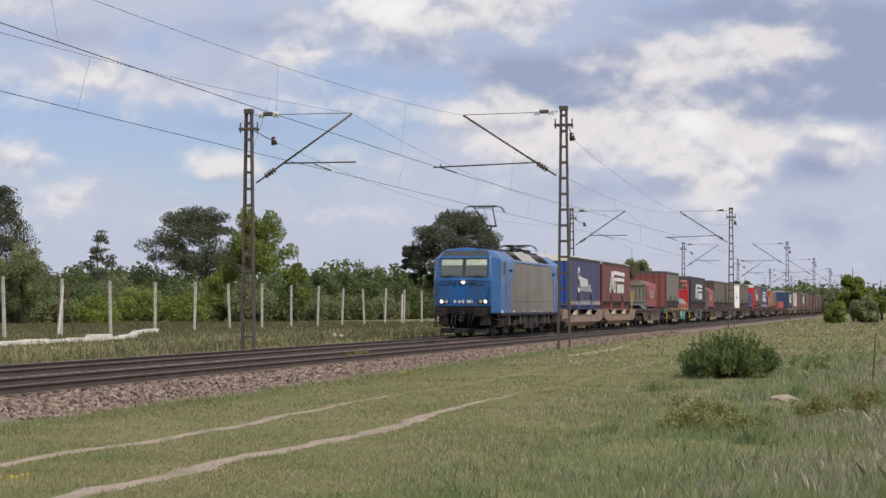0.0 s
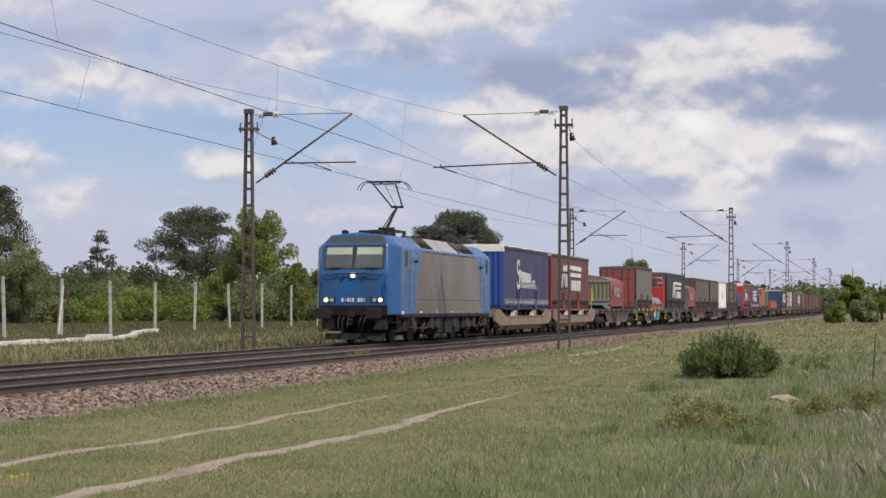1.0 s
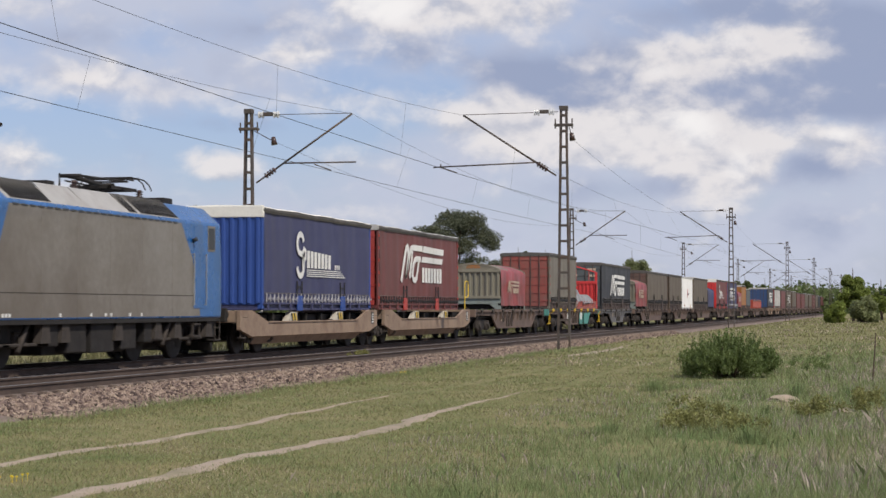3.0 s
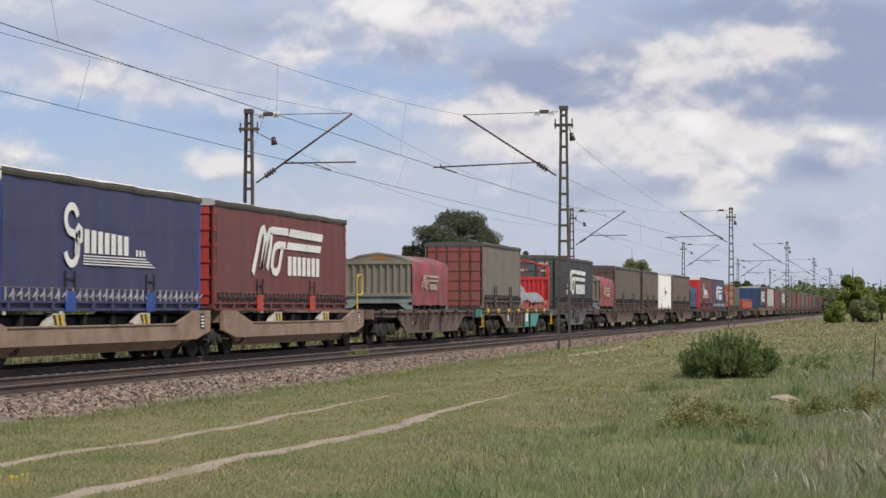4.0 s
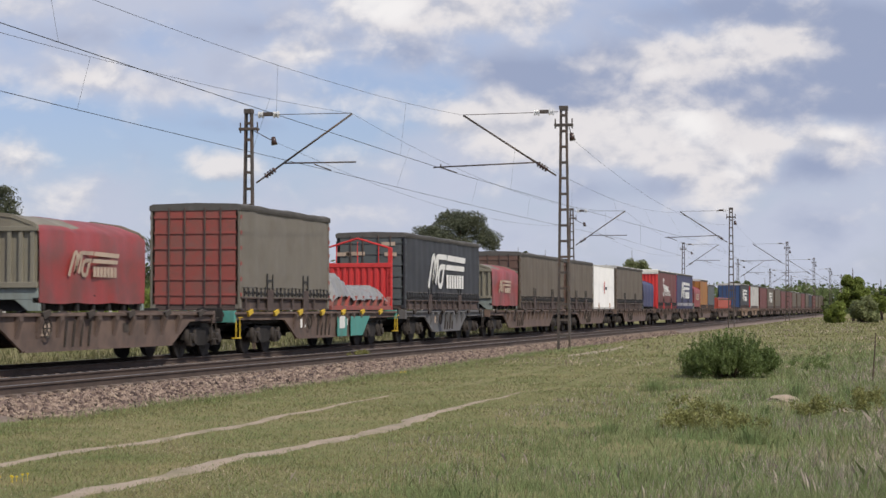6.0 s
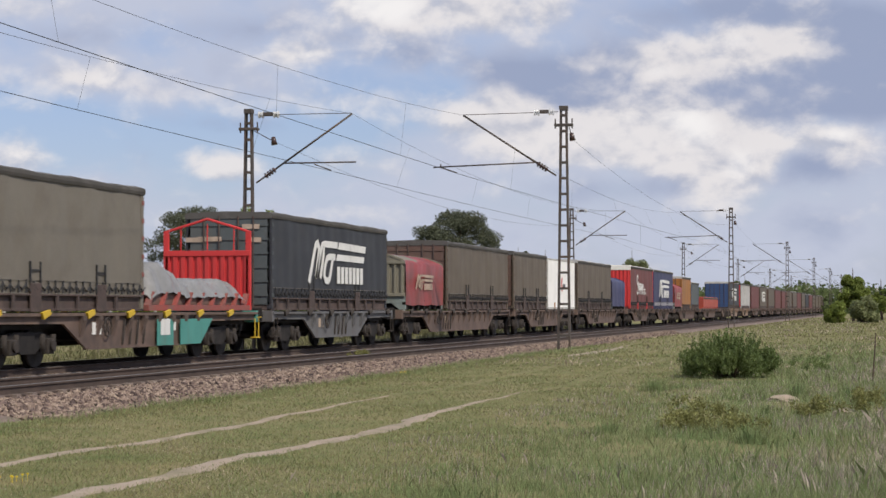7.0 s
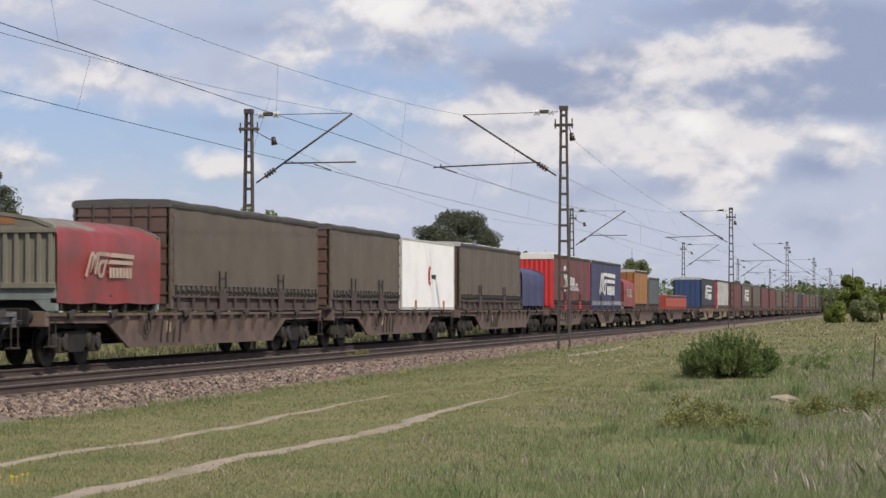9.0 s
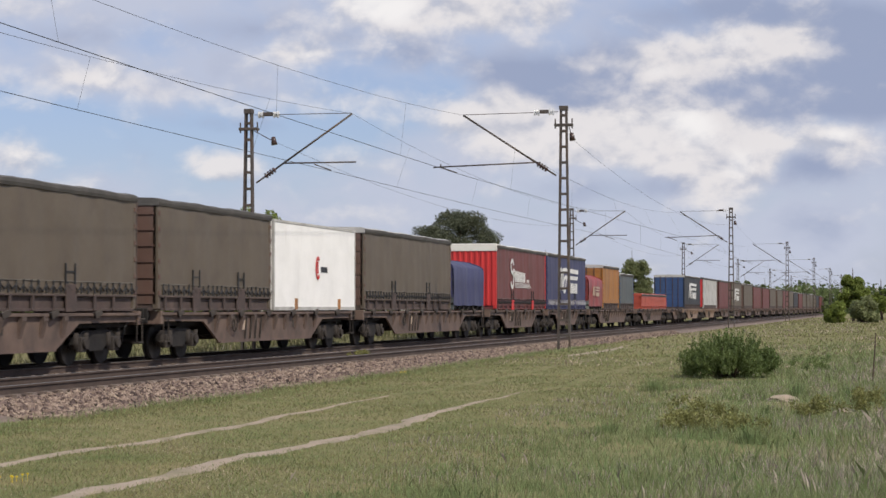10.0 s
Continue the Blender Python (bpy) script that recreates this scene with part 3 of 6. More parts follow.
def tree(name, px, depth, top_y, half_px, kind, mat, label, base=0.25, count=9000, size=0.13, clumps=60, seed=1, trunk=0.16, forks=6):
    gen = np.random.default_rng(seed)
    depth *= 1.35 if px < 1000 and depth < 180 else 1.0
    x, y = spot(px, depth)
    z = float(height(x, y))
    h = 1.236 + (545 - top_y) * depth / 3546 - z
    r = half_px * depth / 3546
    t = thing(name, label, "tree", at=(x, y, z))
    bm = fresh()
    bend = Vector((0.15 * h * gen.normal() * 0.3, 0.15 * h * gen.normal() * 0.3, 0))
    pts = [Vector((0, 0, -0.3)), Vector((bend.x * 0.3, bend.y * 0.3, h * 0.35)), Vector((bend.x, bend.y, h * 0.7)), Vector((bend.x, bend.y, h * 0.97))]
    for i in range(3):
        tube(bm, pts[i], pts[i + 1], trunk * (1 - 0.3 * i), 8, trunk * (0.7 - 0.3 * i) + 0.01)
    cl = crown_clumps(gen, h * base, h * 0.96, r, clumps, kind)
    for c in cl[:forks * 3]:
        k = max(0.2, min(0.85, c[2] / h - 0.12))
        a = pts[0].lerp(pts[3], k)
        a.x, a.y = bend.x * k, bend.y * k
        tube(bm, a, c[:3], trunk * 0.28, 5, trunk * 0.08)
    part("trunk", bm, BARK, t)
    v, f = leaves(gen, cl, int(count * 2.3), size * 0.55 * max(0.8, depth / 110))
    raw("crown", v.tolist(), f.tolist(), mat, t)
    return t


def shrub(name, px, depth, top_y, half_px, mat, label, count=5000, size=0.1, clumps=26, seed=1, category="bush"):
    gen = np.random.default_rng(seed)
    depth *= 1.35 if px < 1000 else 1.0
    x, y = spot(px, depth)
    z = float(height(x, y))
    h = 1.236 + (545 - top_y) * depth / 3546 - z
    r = half_px * depth / 3546
    t = thing(name, label, category, at=(x, y, z))
    cl = []
    for _ in range(clumps):
        a, q = gen.random() * 6.283, gen.random() ** 0.5
        zz = h * (0.12 + 0.8 * gen.random() * (1 - 0.45 * q * q))
        s = min(r, h) * (0.2 + 0.2 * gen.random())
        cl.append((r * 0.85 * q * math.cos(a), r * 0.85 * q * math.sin(a), zz, s, s, s * 1.05))
    bm = fresh()
    for c in cl[:14]:
        tube(bm, (c[0] * 0.15, c[1] * 0.15, -0.1), c[:3], 0.03 + 0.006 * h, 5, 0.01)
    part("stem", bm, BARK, t)
    if name == "broom_bush":
        cl = [c[:3] + (c[3] * 0.6, c[4] * 0.6, c[5] * 0.5) for c in cl if c[2] < 0.55 * h]
        for _ in range(230):
            a, q = gen.random() * 6.283, gen.random() ** 0.6
            lift = math.sqrt(max(0.0, 1 - (q * 0.93) ** 2)) * (0.72 + 0.36 * gen.random())
            tip = (r * 1.02 * q * math.cos(a), r * 1.02 * q * math.sin(a), h * max(0.25, lift))
            for k in range(5):
                t2 = 0.45 + 0.55 * k / 4
                cl.append((tip[0] * (0.55 + 0.45 * t2), tip[1] * (0.55 + 0.45 * t2), tip[2] * t2, 0.055 - 0.006 * k, 0.055 - 0.006 * k, 0.09))
    v, f = leaves(gen, cl, count, size, 2.5 if name == "broom_bush" else 1.0)
    raw("foliage", v.tolist(), f.tolist(), mat, t)
    return t


def plants():
    pine = "dark green Scots pine with a flat ragged crown behind the fence"
    tree("pine_tree", 4, 112, 318, 100, "spire", PINE, "dark pine with drooping boughs behind the fence", 0.12, 20000, 0.1, 190, 11)
    tree("pine_tree", 178, 170, 404, 58, "spire", PINE, pine, 0.15, 6000, 0.1, 60, 12)
    tree("pine_tree", 352, 128, 376, 86, "pine", PINE, pine, 0.25, 18000, 0.09, 100, 13)
    tree("pine_tree", 806, 150, 384, 80, "pine", PINE, pine, 0.3, 20000, 0.085, 95, 14)
    tree("pine_tree", 742, 152, 432, 40, "pine", PINE, pine, 0.25, 6000, 0.1, 36, 15)
    tree("deciduous_tree", 452, 112, 342, 62, "round", LEAF, "slender young tree in bright spring leaf behind the fence", 0.25, 7000, 0.12, 46, 16)
    tree("deciduous_tree", 40, 96, 405, 62, "round", LEAF_PALE, "pale green tree in blossom behind the fence", 0.05, 8000, 0.1, 50, 17)
    tree("deciduous_tree", 522, 118, 448, 32, "round", LEAF, "small tree in bright spring leaf behind the fence", 0.05, 3500, 0.1, 26, 18)
    # pale leaves here: distance haze put into the leaf colour
    tree("deciduous_tree", 1124, 330, 440, 30, "round", LEAF_PALE, "distant round tree beyond the line", 0.02, 6000, 0.1, 90, 19)
    tree("deciduous_tree", 1078, 340, 464, 20, "round", LEAF_DARK, "distant low tree beyond the line", 0.02, 5000, 0.1, 70, 20)
    tree("pine_tree", 925, 300, 434, 26, "round", PINE, "distant pine beyond the line", 0.05, 4500, 0.09, 50, 21)
    tree("pine_tree", 960, 300, 440, 22, "round", PINE, "distant pine beyond the line", 0.05, 4500, 0.09, 50, 22)
    tree("deciduous_tree", 1510, 190, 472, 28, "round", LEAF, "round bright green tree beside the line", 0.02, 8000, 0.1, 50, 23)
    tree("deciduous_tree", 1560, 200, 492, 20, "round", LEAF, "light green bushy tree beside the line", 0.02, 5000, 0.1, 36, 24)
    tree("deciduous_tree", 1318, 420, 484, 24, "round", LEAF_DARK, "distant dark tree beyond the line", 0.02, 3000, 0.1, 30, 25)
    tree("deciduous_tree", 1345, 440, 490, 12, "round", LEAF_DARK, "distant dark tree beyond the line", 0.02, 2000, 0.1, 20, 26)
    for k, (px, d, top, half, m) in enumerate((
            (118, 118, 452, 46, LEAF_DARK), (228, 132, 455, 44, LEAF_DARK), (70, 104, 500, 60, LEAF_DARK), (160, 104, 500, 55, LEAF_DARK),
            (250, 112, 505, 50, LEAF), (310, 118, 500, 50, LEAF_DARK), (392, 112, 440, 42, LEAF), (440, 108, 500, 48, LEAF_PALE),
            (575, 132, 458, 36, LEAF_DARK), (610, 138, 470, 40, LEAF_DARK), (650, 140, 452, 44, LEAF_DARK), (690, 146, 460, 40, LEAF_DARK),
            (500, 118, 508, 50, LEAF_DARK), (560, 122, 520, 45, LEAF_PALE), (620, 128, 520, 45, LEAF_DARK), (680, 134, 522, 45, LEAF_PALE),
            (735, 140, 515, 45, LEAF_DARK), (780, 150, 505, 45, LEAF_DARK), (12, 98, 520, 50, LEAF_PALE), (850, 165, 515, 60, LEAF_DARK),
            (1478, 170, 530, 20, LEAF), (1530, 176, 524, 26, LEAF_PALE),
            (30, 122, 490, 60, LEAF_DARK), (130, 128, 480, 60, LEAF_DARK), (205, 118, 490, 55, LEAF_PALE), (285, 126, 480, 50, LEAF_DARK), (350, 122, 500, 50, LEAF_PALE),
            (425, 126, 480, 50, LEAF_DARK), (480, 124, 490, 50, LEAF_DARK), (540, 130, 490, 46, LEAF_DARK), (600, 134, 500, 46, LEAF_PALE), (660, 138, 495, 46, LEAF_DARK),
            (710, 142, 490, 40, LEAF_DARK), (170, 100, 525, 50, LEAF), (330, 106, 520, 46, LEAF), (420, 112, 535, 50, LEAF_PALE), (100, 100, 530, 50, LEAF_PALE))):
        shrub("hedge_bush", px, d, top, half, m, "dense spring-green hedge bush behind the fence" if px < 1000 else "light green bush beside the line",
              6800, 0.085 * d / 110, 34, 40 + k)
    shrub("broom_bush", 1290, 43, 590, 92, BROOM, "dense dark green broom bush standing in the meadow", 42000, 0.022, 90, 90)
    # far woods
    gen = np.random.default_rng(5)
    cl = []
    for k in range(150):
        px = -60 + 1750 * k / 149
        d = 460 + 60 * gen.random()
        x, y = spot(px, d)
        top = (9 + 4 * gen.random()) if px < 860 else (5.5 + 2.5 * gen.random())
        for j in range(4):
            cl.append((x + gen.normal() * 4, y + gen.normal() * 4, top * (0.12 + 0.22 * j), 5, 5, top * 0.2))
    v, f = leaves(gen, cl, 42000, 0.52)
    tagged(raw("far_woods", v.tolist(), f.tolist(), LEAF_DARK), "dark band of distant woods on the horizon", "woods", kind="stuff")


plants()


def grass():
    """Grass blades where the meadow lies close; taller and drier away from the ruts."""
    gen = np.random.default_rng(3)

    def tuft(name, n, near, far, power, size, width, mat, label, keep, lean_by=0.6, clump=0):
        d = near + (far - near) * gen.random(n) ** power
        px = -30 + 1630 * gen.random(n)
        if clump:
            pick = gen.integers(0, max(1, n // clump), n)
            d, px = d[pick], px[pick]
            vigour = (0.45 + 0.75 * gen.random(n) ** 1.5)[pick]
        r = (px - 784) / 3546 * d
        x, y = d * math.cos(YAW) + r * math.sin(YAW), d * math.sin(YAW) - r * math.cos(YAW)
        if clump:
            spread = 0.05 + 0.07 * gen.random(n)
            x, y = x + gen.normal(size=n) * spread, y + gen.normal(size=n) * spread
        ok = keep(x, y, gen.random(n))
        x, y = x[ok], y[ok]
        tall = vigour[ok] if clump else 1.0
        n = len(x)
        z = height(x, y)
        patch = 0.6 + 0.4 * np.sin(x * 0.9 + 2 * np.sin(y * 0.7)) * np.cos(y * 1.1 + x * 0.3)
        h = size(x, y) * tall * (0.4 + 1.0 * gen.random(n)) * (0.7 + 0.5 * patch)
        a = gen.random(n) * 6.283
        w = 1.8 * width * (0.6 + 0.8 * gen.random(n)) * (0.2 + np.hypot(x, y) / 45)
        lean = h * lean_by * (0.2 + gen.random(n))
        b = gen.random(n) * 6.283
        side = np.stack([np.cos(a) * w, np.sin(a) * w, 0 * w], -1)
        base = np.stack([x, y, z - 0.01], -1)
        mid = base + np.stack([np.cos(b) * lean * 0.3, np.sin(b) * lean * 0.3, h * 0.6], -1)
        tip = base + np.stack([np.cos(b) * lean, np.sin(b) * lean, h], -1)
        if clump:
            verts = np.stack([base - side, base + side, mid + side * 0.7, tip, mid - side * 0.7], 1).reshape(-1, 3)
            faces = np.arange(n * 5).reshape(-1, 5)
        else:
            verts = np.stack([base - side, base + side, tip], 1).reshape(-1, 3)
            faces = np.arange(n * 3).reshape(-1, 3)
        tagged(raw(name, verts.tolist(), faces.tolist(), mat), label, "grass", kind="stuff")

    def blot(x, y, k=1.0):
        return np.sin(x * 0.8 * k + 1.7 * np.sin(y * 0.9 * k)) * np.cos(y * 1.3 * k - 0.4 * x * k) + 0.5 * np.sin(x * 2.1 * k + y * 1.7 * k)

    def clear_of_ruts(x, y, u):
        a = 8.3 + 0.09 * np.sin(x * 0.45) + 0.04 * np.sin(x * 1.7)
        b = 6.35 + 0.09 * np.sin(x * 0.45) + 0.04 * np.sin(x * 1.7)
        rut = np.minimum(abs(y - a), abs(y - b))
        return (y < toe(x) + 0.05) & (u < ease(0.03, 0.2, rut + 0.05 * np.sin(x * 5)) + 0.03)

    tuft("mown_grass", 330000, 15, 60, 1.35, lambda x, y: 0.035 + 0.03 * ease(9.8, 11.2, y), 0.0034, BLADE, "short spring grass of the mown strip along the line",
         lambda x, y, u: clear_of_ruts(x, y, u) & (y > 3.5), 1.2)
    tuft("green_grass", 190000, 15, 75, 1.4, lambda x, y: 0.045 + 0.09 * ease(5.2, 1.5, y) + 0.08 * ease(10.0, 11.2, y), 0.0026, LUSH, "fresh green grass in the rough meadow and along the ballast",
         lambda x, y, u: clear_of_ruts(x, y, u) & (u < 0.25 + 0.75 * ease(-0.5, 0.6, blot(x, y)) + ease(10.3, 11.0, y)), 0.7)
    tuft("long_grass", 125000, 15.5, 60, 1.3, lambda x, y: 0.09 + 0.09 * ease(4.5, -1, y), 0.0026, LUSH, "long fine grass of the rough meadow",
         lambda x, y, u: (y < 5.4) & (u < ease(5.4, 3.5, y)), 0.55, 26)
    tuft("dry_grass", 150000, 15.5, 60, 1.3, lambda x, y: 0.10 + 0.10 * ease(4.0, -1.5, y), 0.0024, STALK, "dry straw-coloured grass stalks in the rough meadow",
         lambda x, y, u: (y < 5.4) & (u < (0.22 + 0.6 * ease(3.0, -0.5, y)) * ease(-0.9, 0.6, -blot(x, y, 0.55))), 0.55, 20)
    tuft("straw", 90000, 15, 70, 1.4, lambda x, y: 0.035 + 0 * x, 0.0032, DRY, "short dead straw in the mown strip",
         lambda x, y, u: clear_of_ruts(x, y, u) & (y > 3) & (u < 0.15 + 0.6 * ease(0.0, 0.9, blot(x, y, 0.6))), 1.6)
    tuft("far_meadow_grass", 90000, 58, 260, 1.2, lambda x, y: 0.07 + 0.06 * ease(4, -4, y), 0.007, BLADE, "meadow grass running off beside the line",
         lambda x, y, u: (y < toe(x)), 0.8)
    tuft("far_straw", 40000, 50, 260, 1.2, lambda x, y: 0.10 + 0.08 * ease(4, -4, y), 0.007, DRY, "dry grass in the distant meadow",
         lambda x, y, u: (y < toe(x) - 1) & (u < ease(-0.6, 0.8, blot(x, y, 0.25))), 0.8)
    tuft("verge_grass", 130000, 40, 150, 0.9, lambda x, y: 0.14 + 0.1 * ease(27, 22, y), 0.0042, ROUGH, "rough olive grass on the verge beyond the tracks",
         lambda x, y, u: (y > 20.7) & (y < 70), 0.6)
    tuft("verge_straw", 22000, 40, 150, 0.9, lambda x, y: 0.10 + 0.06 * ease(27, 22, y), 0.0036, STALK, "dry grass on the verge beyond the tracks",
         lambda x, y, u: (y > 20.7) & (y < 70) & (u < 0.2 + 0.6 * ease(-0.3, 0.8, blot(x, y, 0.7))), 0.8)



grass()


def lie(x, y):
    """The top of meadow or ballast, whichever is higher."""
    return float(np.maximum(height(x, y), bed_height(x, y) if y > 11.4 else -9.0))


def weeds():
    """Leafy weeds and small shoots that stand out of the rough meadow."""
    for k, (px, d, h, r, m) in enumerate(((1240, 27, 0.34, 0.5, WEED), (1215, 24.5, 0.24, 0.36, WEED), (1300, 23.5, 0.22, 0.4, WEED), (1415, 34, 0.42, 0.36, LUSH), (1510, 33, 0.45, 0.4, LUSH),
                                          (1160, 36, 0.35, 0.45, LUSH), (1450, 46, 0.4, 0.5, BROOM), (1330, 22, 0.3, 0.3, LUSH), (1080, 24, 0.25, 0.3, LUSH), (1540, 28, 0.4, 0.3, WEED),
                                          (1440, 27, 0.3, 0.35, WEED), (640, 57, 0.22, 0.4, WEED))):
        gen = np.random.default_rng(300 + k)
        x, y = spot(px, d)
        w = thing("weed_plant", "bushy yellowish-green weed in the meadow grass" if m is WEED else "tuft of fresh green grass in the meadow", "weed", "meadow weeds", (x, y, lie(x, y)))
        cl = [(r * gen.normal() * 0.5, r * gen.normal() * 0.5, h * (0.2 + 0.7 * gen.random()), 0.09, 0.09, 0.08) for _ in range(26)]
        if m is LUSH:
            n = 420
            a, q = gen.random(n) * 6.283, r * 0.8 * gen.random(n) ** 0.7
            hh = h * (0.25 + 0.6 * gen.random(n))
            base = np.stack([q * np.cos(a), q * np.sin(a), 0 * q - 0.02], -1)
            tip = np.stack([(q + 0.5 * hh * gen.random(n)) * np.cos(a), (q + 0.5 * hh * gen.random(n)) * np.sin(a), hh], -1)
            side = np.stack([-np.sin(a), np.cos(a), 0 * a], -1) * 0.004
            v = np.stack([base - side, base + side, tip], 1).reshape(-1, 3)
            f = np.arange(n * 3).reshape(-1, 3)
        else:
            v, f = leaves(gen, cl, 1500, 0.019)
        raw("foliage", v.tolist(), f.tolist(), m, w)
        bm = fresh()
        for c in cl[:8]:
            tube(bm, (c[0] * 0.2, c[1] * 0.2, -0.03), c[:3], 0.006, 4, 0.003)
        part("stem", bm, m, w)
    for k, (px, d, w2) in enumerate(((1385, 32.5, 0.26), (1495, 28, 0.2), (1235, 46, 0.3))):
        x, y = spot(px, d)
        bm = fresh()
        bmesh.ops.create_icosphere(bm, subdivisions=3, radius=1.0)
        for v in bm.verts:
            n = 1 + 0.25 * noise.noise(v.co * 2.5 + Vector((k * 3, 0, 0)))
            v.co = Vector((v.co.x * w2 * n, v.co.y * w2 * n, v.co.z * 0.1 * n))
        ob = part("molehill", bm, PATH)
        ob.location = (x, y, float(height(x, y)) + 0.01)
        tagged(ob, "small sandy molehill in the grass", "molehill", "molehills")
    x, y = spot(1542, 40)
    for px, d in ((592, 88), (604, 87)):
        xs, ys = spot(px, d)
        bm = fresh()
        bmesh.ops.create_icosphere(bm, subdivisions=2, radius=0.11)
        for v in bm.verts:
            v.co = v.co * (1 + 0.35 * noise.noise(v.co * 7 + Vector((px, 0, 0))))
        rock = part("pale_stone", bm, CONCRETE)
        rock.location = (xs, ys, lie(xs, ys) + 0.05)
        tagged(rock, "pale rough stone lying on the grassy verge", "stone", "verge stones")
    st = thing("wooden_stake", "thin leaning weathered wooden stake in the meadow", "stake", at=(x, y, float(height(x, y))))
    part("shaft", tube(fresh(), (0, 0, -0.2), (0.06, -0.08, 0.98), 0.018, 6, 0.013), BARK, st)
    for k, (px, d) in enumerate(((712, 46), (30, 17.4))):
        x, y = spot(px, d)
        bm = fresh()
        for j in range(7):
            a, q = j * 2.4, 0.02 + 0.02 * j
            tube(bm, (q * math.cos(a), q * math.sin(a), 0), (q * math.cos(a), q * math.sin(a), 0.04 + 0.01 * (j % 3)), 0.002, 3)
            tube(bm, (q * math.cos(a), q * math.sin(a), 0.04 + 0.01 * (j % 3)), (q * math.cos(a), q * math.sin(a), 0.052 + 0.01 * (j % 3)), 0.012, 6)
        ob = part("wild_flower", bm, FLOWER)
        ob.location = (x, y, lie(x, y))
        tagged(ob, "clump of small yellow wild flowers in grass", "flower", "wild flowers")


weeds()


def far_bridge():
    """A grey road bridge over the line, far off, mostly behind trees."""
    x0, y0 = spot(1385, 620)
    x1, y1 = spot(1560, 620)
    length = math.hypot(x1 - x0, y1 - y0)
    b = thing("road_bridge", "distant grey concrete road bridge over the railway", "bridge", at=(x0, y0, 0))
    b.rotation_euler = (0, 0, math.atan2(y1 - y0, x1 - x0))
    part("deck", box(fresh(), 0, length, -4, 4, 4.9, 6.3, 0.1), CONCRETE, b)
    for y in (-3.9, 3.9):
        part("parapet", box(fresh(), 0, length, y - 0.1, y + 0.1, 6.3, 7.2), CONCRETE, b)
    for u in (0.08, 0.36, 0.64, 0.92):
        part("pier", box(fresh(), u * length - 0.5, u * length + 0.5, -3, 3, -0.5, 4.9, 0.1), CONCRETE, b)


far_bridge()
# ---- the train: everything on it is measured along the line from the eye at the clip's start ----
TRACK_Y = RAIL_Y["far"]
MOVERS = []        # things that roll along, and where each stands at the start
WHEELSETS = []     # wheelsets that turn, their place on their thing and their radius


def ran(t):
    """How far the train has come after t seconds; it brakes gently."""
    return 18.144 * t - 0.2694 * t * t + 0.00608 * t ** 3


def rolling(name, label, category, x, group=""):
    x = x + (1.35 if x > 99 else 0.85)
    ob = thing(name, label, category, group, (x, TRACK_Y, 0))
    MOVERS.append((ob, x))
    return ob


def paint(name, c, dirt=0.45, rough=0.55, dirt_colour=(0.13, 0.105, 0.085), streak=True, bump=0.05):
    return material(name, c, tuple(v * 0.82 for v in c), rough, 0, 0.8, 22.0, bump, dirt_colour, dirt, 1.1, streak)


BLUE = material("locomotive_blue", (0.015, 0.108, 0.33), (0.012, 0.085, 0.25), 0.28, 0, 0.8, 18.0, 0.03, (0.035, 0.07, 0.12), 0.5, 1.0, True)
LOCO_GREY = material("grimy_silver_grey", (0.205, 0.19, 0.17), (0.14, 0.122, 0.10), 0.5, 0, 0.3, 7.0, 0.03, (0.095, 0.076, 0.058), 0.55, 0.4)
ROOF_GREY = paint("roof_grey", (0.36, 0.35, 0.34), 0.4, 0.6, (0.2, 0.18, 0.16))
VENT_GREY = paint("vent_brown_grey", (0.17, 0.16, 0.145), 0.4, 0.7)
GRIME = material("underframe_grime", (0.017, 0.014, 0.013), (0.009, 0.008, 0.008), 0.85, 0.1, 3.0, 30.0, 0.3, (0.038, 0.031, 0.026), 0.25)
DUST = material("brown_brake_dust", (0.046, 0.036, 0.03), (0.024, 0.02, 0.018), 0.9, 0, 3.0, 30.0, 0.3, (0.11, 0.088, 0.07), 0.25)
BLACK = material("black_rubber", (0.018, 0.018, 0.02), None, 0.6, 0, 5, 30, 0.05)
WHEEL = material("wheel_steel", (0.022, 0.018, 0.016), (0.012, 0.011, 0.01), 0.7, 0.2, 4, 30, 0.1)
WHITE = paint("white_lettering", (0.72, 0.72, 0.70), 0.12, 0.6)
CREAM = paint("cream_roof_sheet", (0.78, 0.76, 0.70), 0.3, 0.7, (0.35, 0.32, 0.27), False)
DARK_ROOF = paint("sooty_roof_sheet", (0.09, 0.085, 0.08), 0.3, 0.8, (0.2, 0.19, 0.18), False)
PALE_ROOF = paint("faded_roof_sheet", (0.5, 0.49, 0.47), 0.5, 0.8, (0.2, 0.19, 0.18), False)
SIGNAL = paint("orange_red_panel", (0.42, 0.075, 0.045), 0.2)
YELLOW = paint("yellow_fittings", (0.62, 0.42, 0.03), 0.2)
SILVER = material("worn_metal", (0.42, 0.42, 0.43), (0.3, 0.3, 0.3), 0.4, 0.6, 4, 30, 0.05)
LAMP = glowing("headlamp_glow", (1.0, 0.9, 0.78), 1.1)
LENS = material("lamp_lens", (0.5, 0.5, 0.5), None, 0.1, 0.3, 5, 20, 0)
PANE = glass("cab_glass", (0.72, 0.78, 0.76))
CAB_DARK = material("cab_interior", (0.03, 0.035, 0.04), (0.05, 0.055, 0.06), 0.7, 0, 2.0, 12.0, 0)
BLIND = material("sun_blind", (0.36, 0.39, 0.34), None, 0.8, 0, 3, 20, 0)

